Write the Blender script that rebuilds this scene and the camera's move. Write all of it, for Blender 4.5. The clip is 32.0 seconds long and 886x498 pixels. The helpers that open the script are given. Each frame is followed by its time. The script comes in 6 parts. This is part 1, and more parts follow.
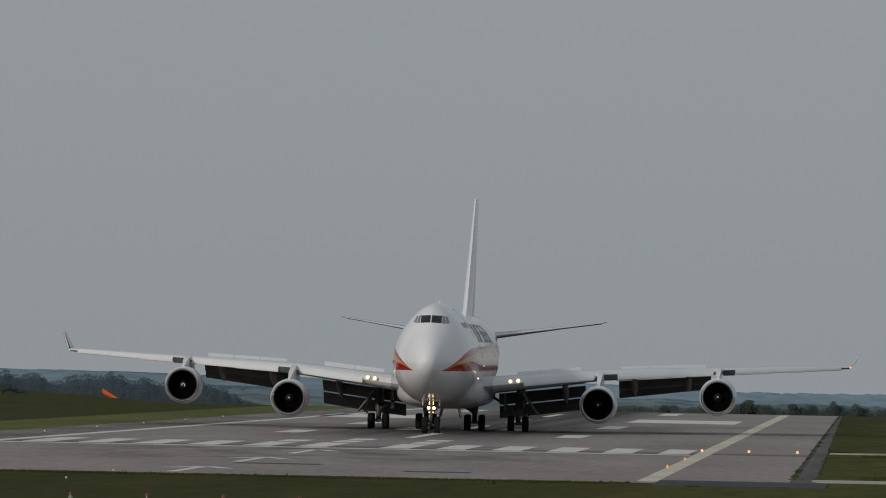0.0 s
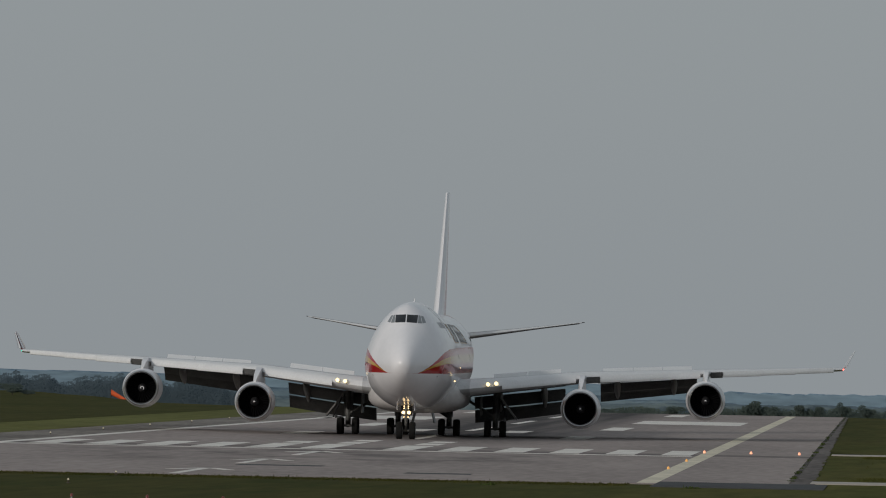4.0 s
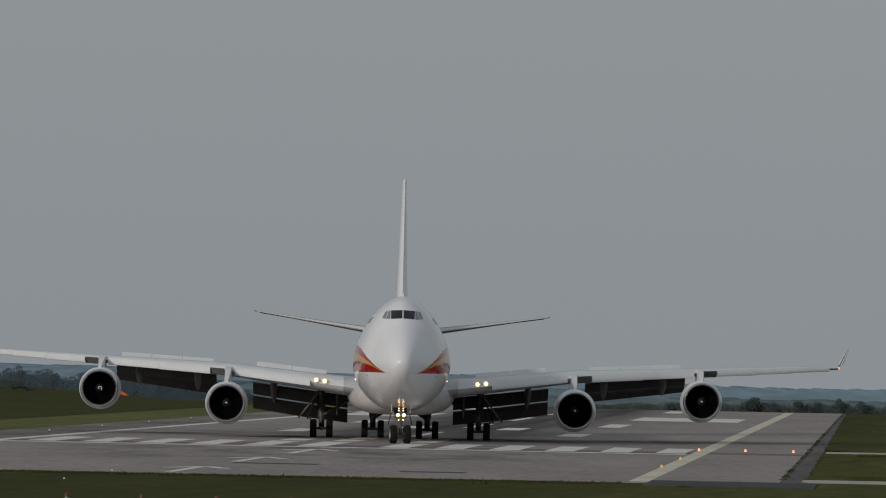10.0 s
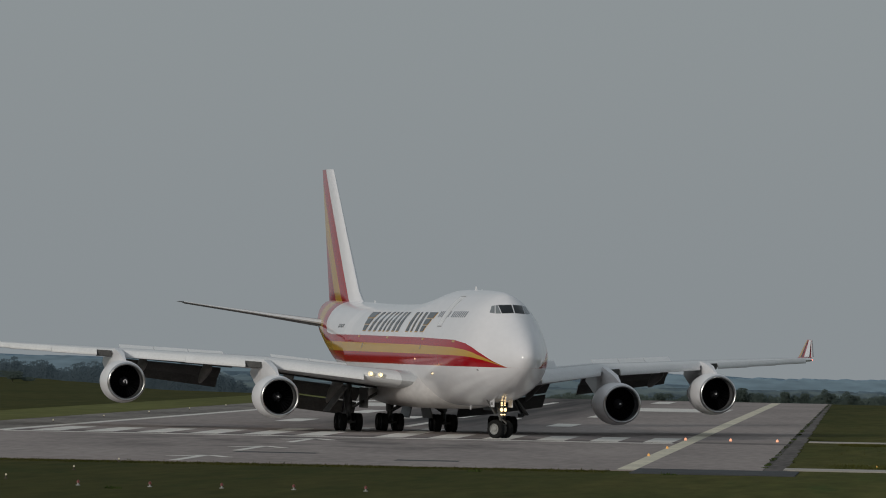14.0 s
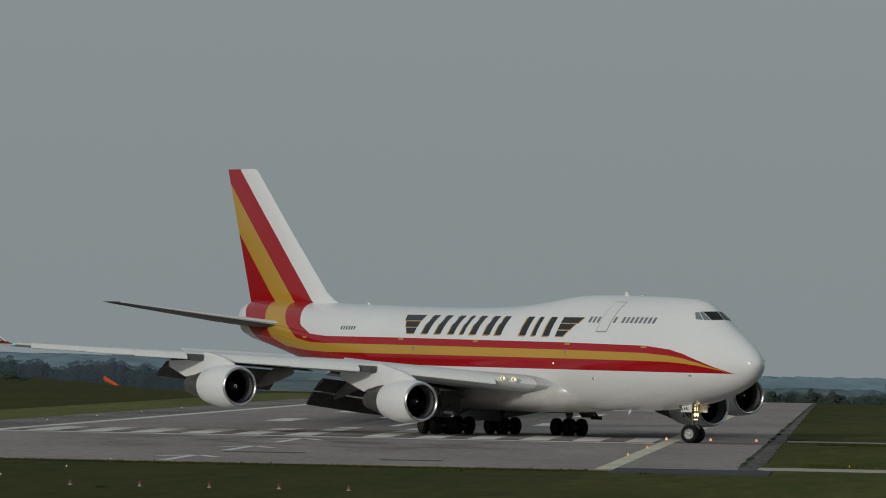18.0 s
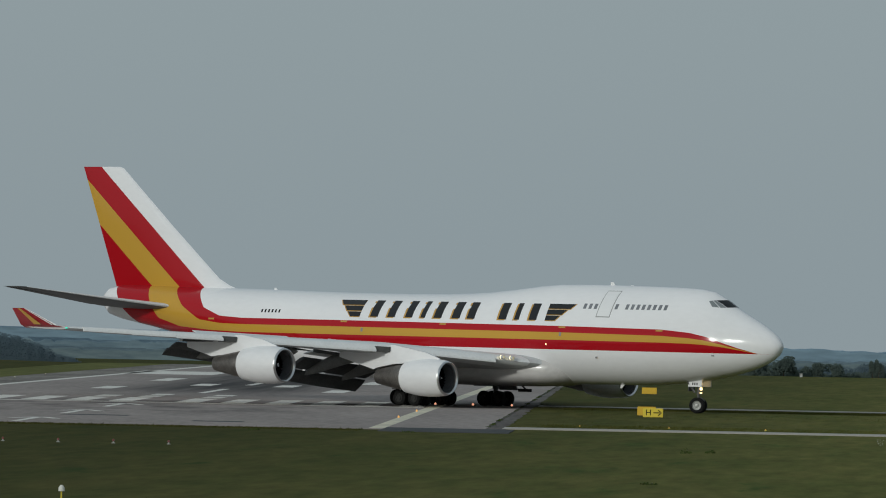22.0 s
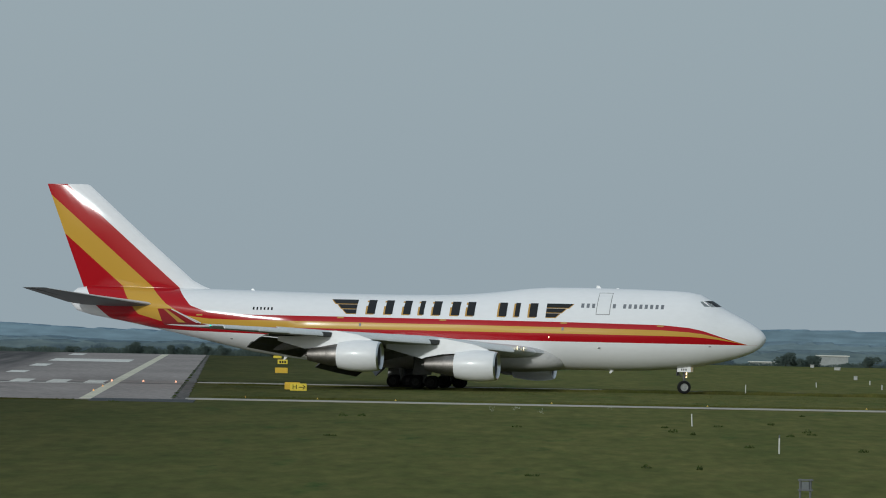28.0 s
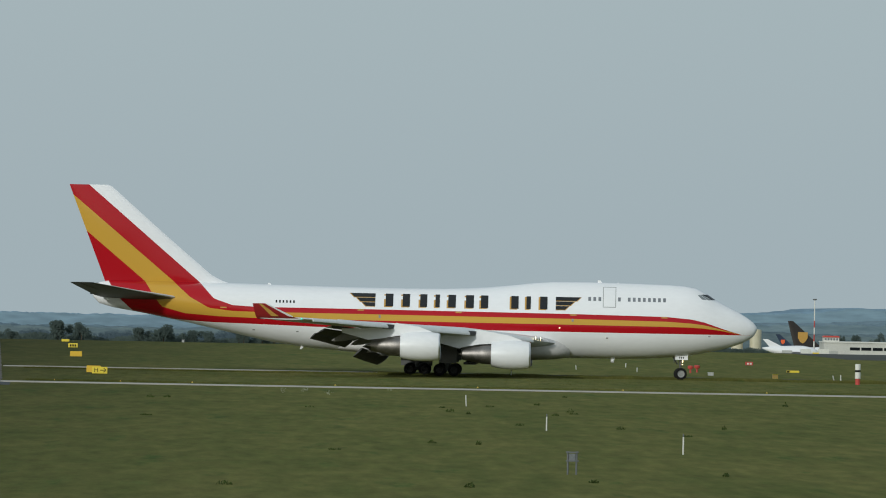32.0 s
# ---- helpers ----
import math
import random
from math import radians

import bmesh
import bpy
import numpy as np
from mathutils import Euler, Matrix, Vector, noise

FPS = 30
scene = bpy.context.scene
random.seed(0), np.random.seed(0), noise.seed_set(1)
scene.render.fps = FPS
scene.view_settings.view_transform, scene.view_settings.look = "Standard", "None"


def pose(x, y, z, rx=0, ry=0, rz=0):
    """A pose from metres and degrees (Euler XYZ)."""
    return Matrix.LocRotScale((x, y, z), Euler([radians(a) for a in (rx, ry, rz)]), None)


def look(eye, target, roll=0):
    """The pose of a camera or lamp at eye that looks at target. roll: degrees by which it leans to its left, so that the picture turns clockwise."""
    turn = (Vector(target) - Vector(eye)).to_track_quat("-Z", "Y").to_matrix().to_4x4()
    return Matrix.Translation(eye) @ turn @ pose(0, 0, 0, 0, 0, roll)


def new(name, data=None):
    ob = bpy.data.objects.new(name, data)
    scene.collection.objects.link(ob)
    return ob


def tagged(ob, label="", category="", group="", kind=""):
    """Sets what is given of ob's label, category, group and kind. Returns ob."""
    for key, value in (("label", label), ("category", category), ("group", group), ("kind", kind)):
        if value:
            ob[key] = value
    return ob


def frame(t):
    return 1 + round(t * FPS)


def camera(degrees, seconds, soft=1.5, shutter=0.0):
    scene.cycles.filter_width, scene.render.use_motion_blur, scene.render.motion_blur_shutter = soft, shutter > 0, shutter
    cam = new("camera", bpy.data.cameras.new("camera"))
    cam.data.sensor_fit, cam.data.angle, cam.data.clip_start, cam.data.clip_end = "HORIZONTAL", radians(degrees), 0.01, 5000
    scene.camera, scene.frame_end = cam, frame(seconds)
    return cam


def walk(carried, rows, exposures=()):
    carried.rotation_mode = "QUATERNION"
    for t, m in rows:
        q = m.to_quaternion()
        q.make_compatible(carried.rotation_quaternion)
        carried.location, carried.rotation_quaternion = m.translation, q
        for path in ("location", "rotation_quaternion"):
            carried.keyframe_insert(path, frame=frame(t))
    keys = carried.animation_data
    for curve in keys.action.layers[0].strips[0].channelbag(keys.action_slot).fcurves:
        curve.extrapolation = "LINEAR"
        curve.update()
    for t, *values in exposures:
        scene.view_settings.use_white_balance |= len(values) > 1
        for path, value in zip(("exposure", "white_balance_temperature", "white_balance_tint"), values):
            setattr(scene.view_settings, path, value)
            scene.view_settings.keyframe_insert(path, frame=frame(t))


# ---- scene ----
# ---- camera: time, place, azimuth and tilt of the view in degrees ----
PATH = [
    (0.0, 9.67, 97.43, 6.224, 8.6171, 0.8253),
    (0.5, 9.80, 97.35, 6.142, 8.5887, 0.8451),
    (1.0, 9.87, 96.98, 6.136, 8.5737, 0.8449),
    (1.5, 9.88, 96.59, 6.160, 8.5617, 0.8431),
    (2.0, 9.87, 96.32, 6.201, 8.5579, 0.8233),
    (2.5, 9.86, 96.17, 6.252, 8.5612, 0.8265),
    (3.0, 9.87, 95.98, 6.288, 8.5483, 0.8234),
    (3.5, 9.90, 95.58, 6.294, 8.5247, 0.8323),
    (5.5, 9.97, 94.80, 6.436, 8.5078, 0.8045),
    (6.0, 9.88, 94.56, 6.448, 8.5161, 0.8012),
    (6.5, 9.90, 94.06, 6.411, 8.5068, 0.8042),
    (7.0, 9.98, 93.65, 6.395, 8.4881, 0.8083),
    (7.5, 10.01, 93.51, 6.444, 8.4840, 0.7973),
    (8.0, 9.99, 93.42, 6.527, 8.4929, 0.7865),
    (8.5, 9.99, 93.23, 6.581, 8.4965, 0.7757),
    (9.0, 10.03, 93.00, 6.585, 8.4811, 0.7714),
    (9.5, 10.07, 92.79, 6.583, 8.4789, 0.7751),
    (10.0, 10.07, 92.57, 6.613, 8.4780, 0.7782),
    (10.5, 10.04, 92.29, 6.657, 8.4789, 0.7597),
    (11.0, 10.05, 92.04, 6.700, 8.4801, 0.7596),
    (11.5, 10.10, 91.93, 6.728, 8.4862, 0.7559),
    (12.0, 10.06, 91.73, 6.699, 8.4832, 0.7588),
    (12.5, 9.78, 90.70, 6.635, 8.4942, 0.7231),
    (13.0, 9.28, 88.20, 6.625, 8.5095, 0.7239),
    (13.5, 8.62, 84.27, 6.695, 8.5337, 0.7006),
    (14.0, 7.92, 79.67, 6.752, 8.5579, 0.7001),
    (14.5, 7.31, 75.28, 6.723, 8.5643, 0.7130),
    (16.5, 7.07, 69.36, 6.905, 8.5198, 0.6753),
    (17.0, 7.13, 69.28, 6.970, 8.5139, 0.6791),
    (17.5, 7.16, 69.65, 7.027, 8.5357, 0.6815),
    (18.0, 7.11, 69.76, 7.060, 8.5913, 0.6806),
    (18.5, 6.85, 68.23, 7.041, 8.6698, 0.6637),
    (19.0, 6.27, 64.14, 6.971, 8.7041, 0.6795),
    (19.5, 5.27, 57.22, 6.943, 8.7983, 0.6574),
    (20.0, 3.77, 47.31, 7.069, 8.9792, 0.6179),
    (20.5, 1.75, 34.13, 7.319, 9.3351, 0.5459),
    (21.0, -0.65, 18.26, 7.608, 9.6895, 0.5103),
    (21.5, -3.01, 2.19, 7.912, 9.9732, 0.4507),
    (22.0, -4.93, -11.29, 8.213, 10.1891, 0.4348),
    (22.5, -6.41, -22.26, 8.482, 10.3521, 0.4046),
    (23.0, -7.74, -33.44, 8.736, 10.4999, 0.3624),
    (23.5, -9.23, -46.87, 9.002, 10.6486, 0.3405),
    (24.0, -10.87, -61.37, 9.307, 10.8413, 0.2862),
    (24.5, -12.53, -73.01, 9.643, 11.0143, 0.2645),
    (25.0, -14.37, -78.34, 9.924, 11.2652, 0.2907),
    (25.5, -16.81, -79.03, 10.044, 11.6756, 0.3050),
    (27.5, -30.08, -104.44, 8.469, 13.4043, 0.4082),
    (28.0, -34.67, -118.35, 8.755, 13.7189, 0.3855),
    (28.5, -38.49, -130.96, 8.976, 13.9996, 0.3579),
    (29.0, -41.71, -142.01, 9.115, 14.2370, 0.3392),
    (29.5, -44.93, -152.56, 9.287, 14.4971, 0.3199),
    (30.0, -48.01, -161.90, 9.514, 14.7596, 0.3047),
    (30.5, -50.10, -167.91, 9.688, 15.0320, 0.2900),
    (31.0, -50.88, -170.04, 9.724, 15.2715, 0.2889),
    (31.5, -50.88, -170.04, 9.693, 15.4866, 0.2683),
    (32.0, -50.73, -169.80, 9.767, 15.7166, 0.2528),
]
LEAN = 1.116


def sight(x, y, z, az, tilt):
    a, e = radians(az), radians(tilt)
    way = Vector((math.sin(a) * math.cos(e), math.cos(a) * math.cos(e), math.sin(e)))
    eye = Vector((x, y, z))
    return look(eye, eye + way * 100, LEAN)


cam = camera(7.2195, 32.0, soft=1.05)
walk(cam, [(t, sight(*r)) for t, *r in PATH],
     exposures=[(0.0, 0.0, 6300, 10), (9.0, -0.09, 6300, 10), (13.0, -0.1, 6280, 9), (17.0, -0.18, 6240, 6), (19.0, -0.18, 6180, 2), (21.0, -0.03, 5990, 2), (23.0, 0.12, 5850, 1), (25.5, 0.2, 5780, 1), (28.0, 0.28, 5720, 2), (30.0, 0.48, 5800, 2), (32.0, 0.52, 5880, 1)])

# ---- world and sun: hazy evening, low sun behind the camera's left shoulder ----
SUN_TO = Vector((-0.735, -0.655, 0.31)).normalized()
world = bpy.data.worlds.new("hazy_sky")
scene.world = world
world.use_nodes = True
wn, wl = world.node_tree.nodes, world.node_tree.links
sky = wn.new("ShaderNodeTexSky")
sky.sky_type, sky.sun_disc = "NISHITA", False
sky.sun_elevation = math.asin(SUN_TO.z)
sky.sun_rotation = math.atan2(SUN_TO.x, SUN_TO.y)
sky.air_density, sky.dust_density, sky.ozone_density = 1.0, 3.0, 1.0
haze = wn.new("ShaderNodeRGB")
haze.outputs[0].default_value = (2.98, 3.2, 3.3, 1)
blend = wn.new("ShaderNodeMix")
blend.data_type = "RGBA"
blend.inputs[0].default_value = 0.9
wl.new(sky.outputs[0], blend.inputs[6])
wl.new(haze.outputs[0], blend.inputs[7])
wl.new(blend.outputs[2], wn["Background"].inputs[0])
wn["Background"].inputs[1].default_value = 0.1
sun = new("sun", bpy.data.lights.new("sun", "SUN"))
sun.data.energy, sun.data.angle, sun.data.color = 1.35, radians(3), (1.0, 0.92, 0.82)
sun.matrix_world = look(SUN_TO * 1000, (0, 0, 0))


# ---- materials ----
def mat(name, col, rough=0.6, metal=0.0, var=0.15, scale=1.0, fine=12.0, bump=0.0, col2=None, stretch=(1, 1, 1), each=0.0, coat=0.0, spec=0.5):
    m = bpy.data.materials.new(name)
    m.use_nodes = True
    n, l = m.node_tree.nodes, m.node_tree.links
    b = n["Principled BSDF"]
    b.inputs["Roughness"].default_value, b.inputs["Metallic"].default_value = rough, metal
    b.inputs["Specular IOR Level"].default_value = spec
    b.inputs["Coat Weight"].default_value = coat
    b.inputs["Coat Roughness"].default_value = 0.12
    tc = n.new("ShaderNodeTexCoord")
    mp = n.new("ShaderNodeMapping")
    mp.inputs["Scale"].default_value = stretch
    l.new(tc.outputs["Object"], mp.inputs["Vector"])
    n1, n2 = n.new("ShaderNodeTexNoise"), n.new("ShaderNodeTexNoise")
    n1.inputs["Scale"].default_value, n2.inputs["Scale"].default_value = scale, fine
    n1.inputs["Detail"].default_value, n2.inputs["Detail"].default_value = 4, 3
    for q in (n1, n2):
        l.new(mp.outputs[0], q.inputs["Vector"])
    add = n.new("ShaderNodeMath")
    add.operation = "ADD"
    l.new(n1.outputs[0], add.inputs[0])
    l.new(n2.outputs[0], add.inputs[1])
    src = add.outputs[0]
    if each:
        oi = n.new("ShaderNodeObjectInfo")
        mu = n.new("ShaderNodeMath")
        mu.operation = "MULTIPLY_ADD"
        mu.inputs[1].default_value = each
        l.new(oi.outputs["Random"], mu.inputs[0])
        l.new(src, mu.inputs[2])
        src = mu.outputs[0]
    ramp = n.new("ShaderNodeMapRange")
    ramp.inputs[1].default_value, ramp.inputs[2].default_value = 0.7, 1.3 + each
    l.new(src, ramp.inputs[0])
    mix = n.new("ShaderNodeMix")
    mix.data_type = "RGBA"
    l.new(ramp.outputs[0], mix.inputs[0])
    mix.inputs[6].default_value = (*[c * (1 - var) for c in col], 1)
    mix.inputs[7].default_value = (*(col2 or [min(1, c * (1 + var)) for c in col]), 1)
    l.new(mix.outputs[2], b.inputs["Base Color"])
    if bump:
        bp = n.new("ShaderNodeBump")
        bp.inputs["Strength"].default_value, bp.inputs["Distance"].default_value = 0.6, bump
        l.new(n2.outputs[0], bp.inputs["Height"])
        l.new(bp.outputs[0], b.inputs["Normal"])
    return m


def glow(name, col, power):
    m = mat(name, col, 0.3)
    b = m.node_tree.nodes["Principled BSDF"]
    b.inputs["Emission Color"].default_value = (*col, 1)
    b.inputs["Emission Strength"].default_value = power
    return m


WHITE = mat("white_paint", (0.8, 0.795, 0.81), 0.38, var=0.04, scale=0.35, fine=3, coat=0.25, stretch=(0.4, 1, 1))
GREYP = mat("grey_wing_paint", (0.5, 0.51, 0.52), 0.42, var=0.08, scale=0.5, fine=5, coat=0.1)
WINGTOP = mat("light_grey_panel", (0.7, 0.71, 0.72), 0.4, var=0.06, scale=0.6, fine=6)
# near-black base that holds the shade of wing undersides and gaps
DARKUNDER = mat("wing_shade_dark", (0.07, 0.07, 0.07), 0.7, var=0.3, scale=1, fine=8)
METAL = mat("bare_metal", (0.62, 0.62, 0.62), 0.28, 1.0, var=0.1, scale=2, fine=20)
HOTMETAL = mat("heat_stained_metal", (0.27, 0.25, 0.235), 0.5, 1.0, var=0.25, scale=1.5, fine=12)
DARKMETAL = mat("dark_metal", (0.06, 0.06, 0.065), 0.5, 0.6, var=0.3, scale=3, fine=20)
RUBBER = mat("tyre_rubber", (0.015, 0.015, 0.015), 0.9, spec=0.12, var=0.3, scale=4, fine=30)
STRUT = mat("gear_strut_paint", (0.1, 0.1, 0.097), 0.45, 0.2, var=0.2, scale=3, fine=25)
RIM = mat("wheel_rim_paint", (0.36, 0.36, 0.35), 0.4, 0.3, var=0.15, scale=6, fine=40)
BLACKP = mat("black_paint", (0.014, 0.014, 0.015), 0.12, var=0.2, scale=2, fine=10)
GOLDP = mat("gold_paint", (0.5, 0.29, 0.07), 0.14, var=0.06, scale=2, fine=9)
REDP = mat("red_paint", (0.36, 0.022, 0.03), 0.32, var=0.06, scale=2, fine=9, coat=0.3)
DARKRIM = mat("dark_wheel_rim", (0.03, 0.03, 0.03), 0.7, 0.2, var=0.2, scale=5, fine=30)
# near-black base: the inlet's shade is put into the fan's colour
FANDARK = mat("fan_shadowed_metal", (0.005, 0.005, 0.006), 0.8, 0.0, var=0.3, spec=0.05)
# off-white belly paint, greyed further with shade from the wing above
BELLY = mat("shaded_belly_paint", (0.56, 0.54, 0.53), 0.35, var=0.12, scale=0.4, fine=3, coat=0.2, stretch=(0.4, 1, 1))
# grey for parts under the wing, its shade put into the colour
FAIRING = mat("underwing_shade_grey", (0.2, 0.195, 0.19), 0.55, var=0.2, scale=0.8, fine=6)
TAILG = mat("tailplane_dark_grey", (0.1, 0.105, 0.11), 0.45, var=0.1, scale=0.5, fine=5)
GRASSL = mat("pale_mown_verge", (0.125, 0.13, 0.045), 0.95, spec=0.03, var=0.25, scale=0.05, fine=0.6, stretch=(1, 0.3, 1))
GLASS = mat("cockpit_glass", (0.012, 0.015, 0.018), 0.06, var=0.1, spec=0.3)
# side panes: the sky's reflection is put into the glass colour
SIDEGLASS = mat("sky_reflection_glass", (0.2, 0.22, 0.23), 0.08, var=0.1, spec=0.6)
CABING = mat("cabin_window", (0.19, 0.2, 0.22), 0.15, var=0.2)
SEAM = mat("panel_seam", (0.25, 0.25, 0.25), 0.6, var=0.2)
LAMP_W = glow("landing_light_lens", (1.0, 0.78, 0.42), 2.0)
LAMP_N = glow("nose_gear_light_lens", (1.0, 0.7, 0.34), 2.6)
LAMP_R = glow("red_navigation_light", (1.0, 0.06, 0.04), 9)
LAMP_G = glow("green_navigation_light", (0.05, 0.6, 0.4), 0.9)
LAMP_O = glow("orange_ground_light", (1.0, 0.42, 0.24), 0.8)
LAMP_A = glow("amber_ground_light", (0.9, 0.45, 0.12), 0.25)
LAMP_F = glow("faint_white_light", (0.7, 0.62, 0.45), 0.15)
LAMP_D = glow("dim_red_light", (0.16, 0.03, 0.02), 0.03)
CONCRETE = mat("pale_concrete", (0.4, 0.37, 0.33), 0.85, var=0.15, scale=0.2, fine=2, bump=0.01)
MARKW = mat("white_runway_paint", (0.7, 0.675, 0.63), 0.8, spec=0.15, var=0.22, scale=0.3, fine=2.2, stretch=(1, 1, 1))
MARKY = mat("faded_yellow_paint", (0.62, 0.57, 0.44), 0.75, var=0.22, scale=0.25, fine=2)
SIGNY = mat("sign_yellow", (0.75, 0.58, 0.05), 0.45, var=0.05)
SIGNO = mat("sign_orange_back", (0.68, 0.43, 0.03), 0.5, var=0.08)
SIGNR = mat("sign_red", (0.45, 0.055, 0.04), 0.5, var=0.08)
POSTW = mat("white_post_paint", (0.66, 0.65, 0.6), 0.55, var=0.12, scale=3, fine=20)
ORANGE = mat("windsock_orange", (0.75, 0.12, 0.03), 0.7, var=0.12, scale=1)
BLUEGREY = mat("grey_steel", (0.125, 0.13, 0.135), 0.6, 0.1, var=0.15, scale=3, fine=20)
LEAF = mat("tree_leaves", (0.11, 0.145, 0.135), 0.85, spec=0.08, var=0.3, scale=0.25, fine=2, col2=(0.135, 0.17, 0.15))
# far growth: the air's blue haze is put into the leaf colour
LEAFFAR = mat("hazed_far_leaves", (0.118, 0.158, 0.186), 0.9, spec=0.05, var=0.1, scale=0.05, fine=0.4)
for leafy in (LEAF, LEAFFAR):
    # leaves let some of the light through
    ln, ll = leafy.node_tree.nodes, leafy.node_tree.links
    thin, half = ln.new("ShaderNodeBsdfTranslucent"), ln.new("ShaderNodeMixShader")
    ll.new(ln["Principled BSDF"].inputs["Base Color"].links[0].from_socket, thin.inputs[0])
    half.inputs[0].default_value = 0.45
    ll.new(ln["Principled BSDF"].outputs[0], half.inputs[1])
    ll.new(thin.outputs[0], half.inputs[2])
    ll.new(half.outputs[0], ln["Material Output"].inputs[0])
BARK = mat("bark", (0.07, 0.055, 0.04), 0.9, var=0.3, scale=2, fine=10)
# slopes and hills: base colours already mixed with blue haze
HILL_NEAR = mat("hazed_wooded_slopes", (0.145, 0.2, 0.24), 0.95, spec=0.05, var=0.34, scale=0.02, fine=0.17, stretch=(1, 0.3, 5), col2=(0.17, 0.22, 0.235))
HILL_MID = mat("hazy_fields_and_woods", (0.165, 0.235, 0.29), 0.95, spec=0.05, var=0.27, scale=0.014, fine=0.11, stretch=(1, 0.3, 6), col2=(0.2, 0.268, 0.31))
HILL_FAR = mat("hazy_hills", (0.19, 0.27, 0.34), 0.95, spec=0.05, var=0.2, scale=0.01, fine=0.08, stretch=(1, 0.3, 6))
DULLBOX = mat("dull_white_box", (0.42, 0.42, 0.4), 0.7, var=0.15, scale=3, fine=20)
WALLW = mat("pale_cladding", (0.55, 0.54, 0.5), 0.6, var=0.1, scale=0.2, fine=2)
# far cladding, dulled by haze put into its colour
SHEDW = mat("hazed_pale_cladding", (0.33, 0.345, 0.345), 0.7, var=0.12, scale=0.2, fine=2)
TANK = mat("cream_tank_paint", (0.5, 0.46, 0.33), 0.55, var=0.12, scale=0.15, fine=1.5, stretch=(1, 1, 0.3))
NAVY = mat("navy_tail_paint", (0.02, 0.035, 0.07), 0.4, var=0.1)
BROWN = mat("brown_tail_paint", (0.022, 0.016, 0.013), 0.4, var=0.1)


def livery(name, tail_end):
    """White above, three bands red, gold and red that sweep up into the fin; each band's edge is a height over the length."""
    m = mat(name, (0.81, 0.805, 0.825), 0.13, var=0.025, scale=0.35, fine=3, coat=0.0, spec=0.36, stretch=(0.4, 1, 1))
    n, l = m.node_tree.nodes, m.node_tree.links
    b = n["Principled BSDF"]
    base = b.inputs["Base Color"].links[0].from_socket
    tc = n.new("ShaderNodeTexCoord")
    sep = n.new("ShaderNodeSeparateXYZ")
    l.new(tc.outputs["Object"], sep.inputs[0])
    xs = n.new("ShaderNodeMath")
    xs.operation = "DIVIDE"
    xs.inputs[1].default_value = 80
    l.new(sep.outputs["X"], xs.inputs[0])

    def above(points):
        c = n.new("ShaderNodeFloatCurve")
        cu = c.mapping.curves[0]
        for i, (x, z) in enumerate(points):
            p = cu.points[i] if i < 2 else cu.points.new(x / 80, z / 20)
            p.location = (x / 80, z / 20)
        for p in cu.points:
            p.handle_type = "VECTOR"
        c.mapping.update()
        l.new(xs.outputs[0], c.inputs["Value"])
        g = n.new("ShaderNodeMath")
        g.operation = "MULTIPLY"
        g.inputs[1].default_value = 20
        l.new(c.outputs[0], g.inputs[0])
        d = n.new("ShaderNodeMath")
        d.operation = "GREATER_THAN"
        l.new(sep.outputs["Z"], d.inputs[0])
        l.new(g.outputs[0], d.inputs[1])
        return d.outputs[0]

    low = above(tail_end or [(0, 5), (1.0, 4.9), (1.43, 4.69), (20, 4.7), (45, 4.72), (50, 4.86), (56.1, 5.0), (60.3, 5.25), (64, 6.0), (65.4, 7.3), (66.7, 9.2), (67.2, 19.9), (80, 19.95)])
    g2 = above([(0, 4.69), (1.43, 4.69), (2.9, 4.97), (4.2, 5.17), (5.5, 5.31), (6.85, 5.38), (9.4, 5.42), (19, 5.45), (41, 5.48), (51.2, 5.5), (54.9, 5.6), (58.6, 5.85), (61, 6.5), (61.9, 7.7), (62.7, 8.96), (68.85, 14.06), (80, 19.95)])
    g1 = above([(0, 4.69), (1.43, 4.69), (2.9, 5.04), (4.2, 5.36), (5.5, 5.65), (6.85, 5.8), (9.4, 5.94), (19, 6.04), (41, 6.12), (51.2, 6.13), (53.7, 6.18), (56.1, 6.45), (58.07, 7.52), (59.7, 8.95), (70.4, 17.85), (80, 19.95)])
    top = above([(0, 4.69), (1.43, 4.7), (2.9, 5.1), (4.2, 5.52), (5.5, 5.95), (6.85, 6.22), (9.4, 6.43), (19, 6.54), (41, 6.63), (51.2, 6.64), (53.7, 6.78), (55.6, 7.42), (57.1, 8.98), (68.8, 18.9), (80, 19.95)])
    col = base
    for edge, c in ((low, (0.37, 0.004, 0.011)), (g2, (0.54, 0.315, 0.045)), (g1, (0.38, 0.007, 0.014)), (top, None)):
        mx = n.new("ShaderNodeMix")
        mx.data_type = "RGBA"
        l.new(edge, mx.inputs[0])
        l.new(col, mx.inputs[6])
        if c:
            mx.inputs[7].default_value = (*c, 1)
        else:
            l.new(base, mx.inputs[7])
        col = mx.outputs[2]
    l.new(col, b.inputs["Base Color"])
    return m


LIVERY = livery("striped_airliner_paint", None)
FINPAINT = livery("striped_fin_paint", [(0, 0.2), (80, 0.2)])


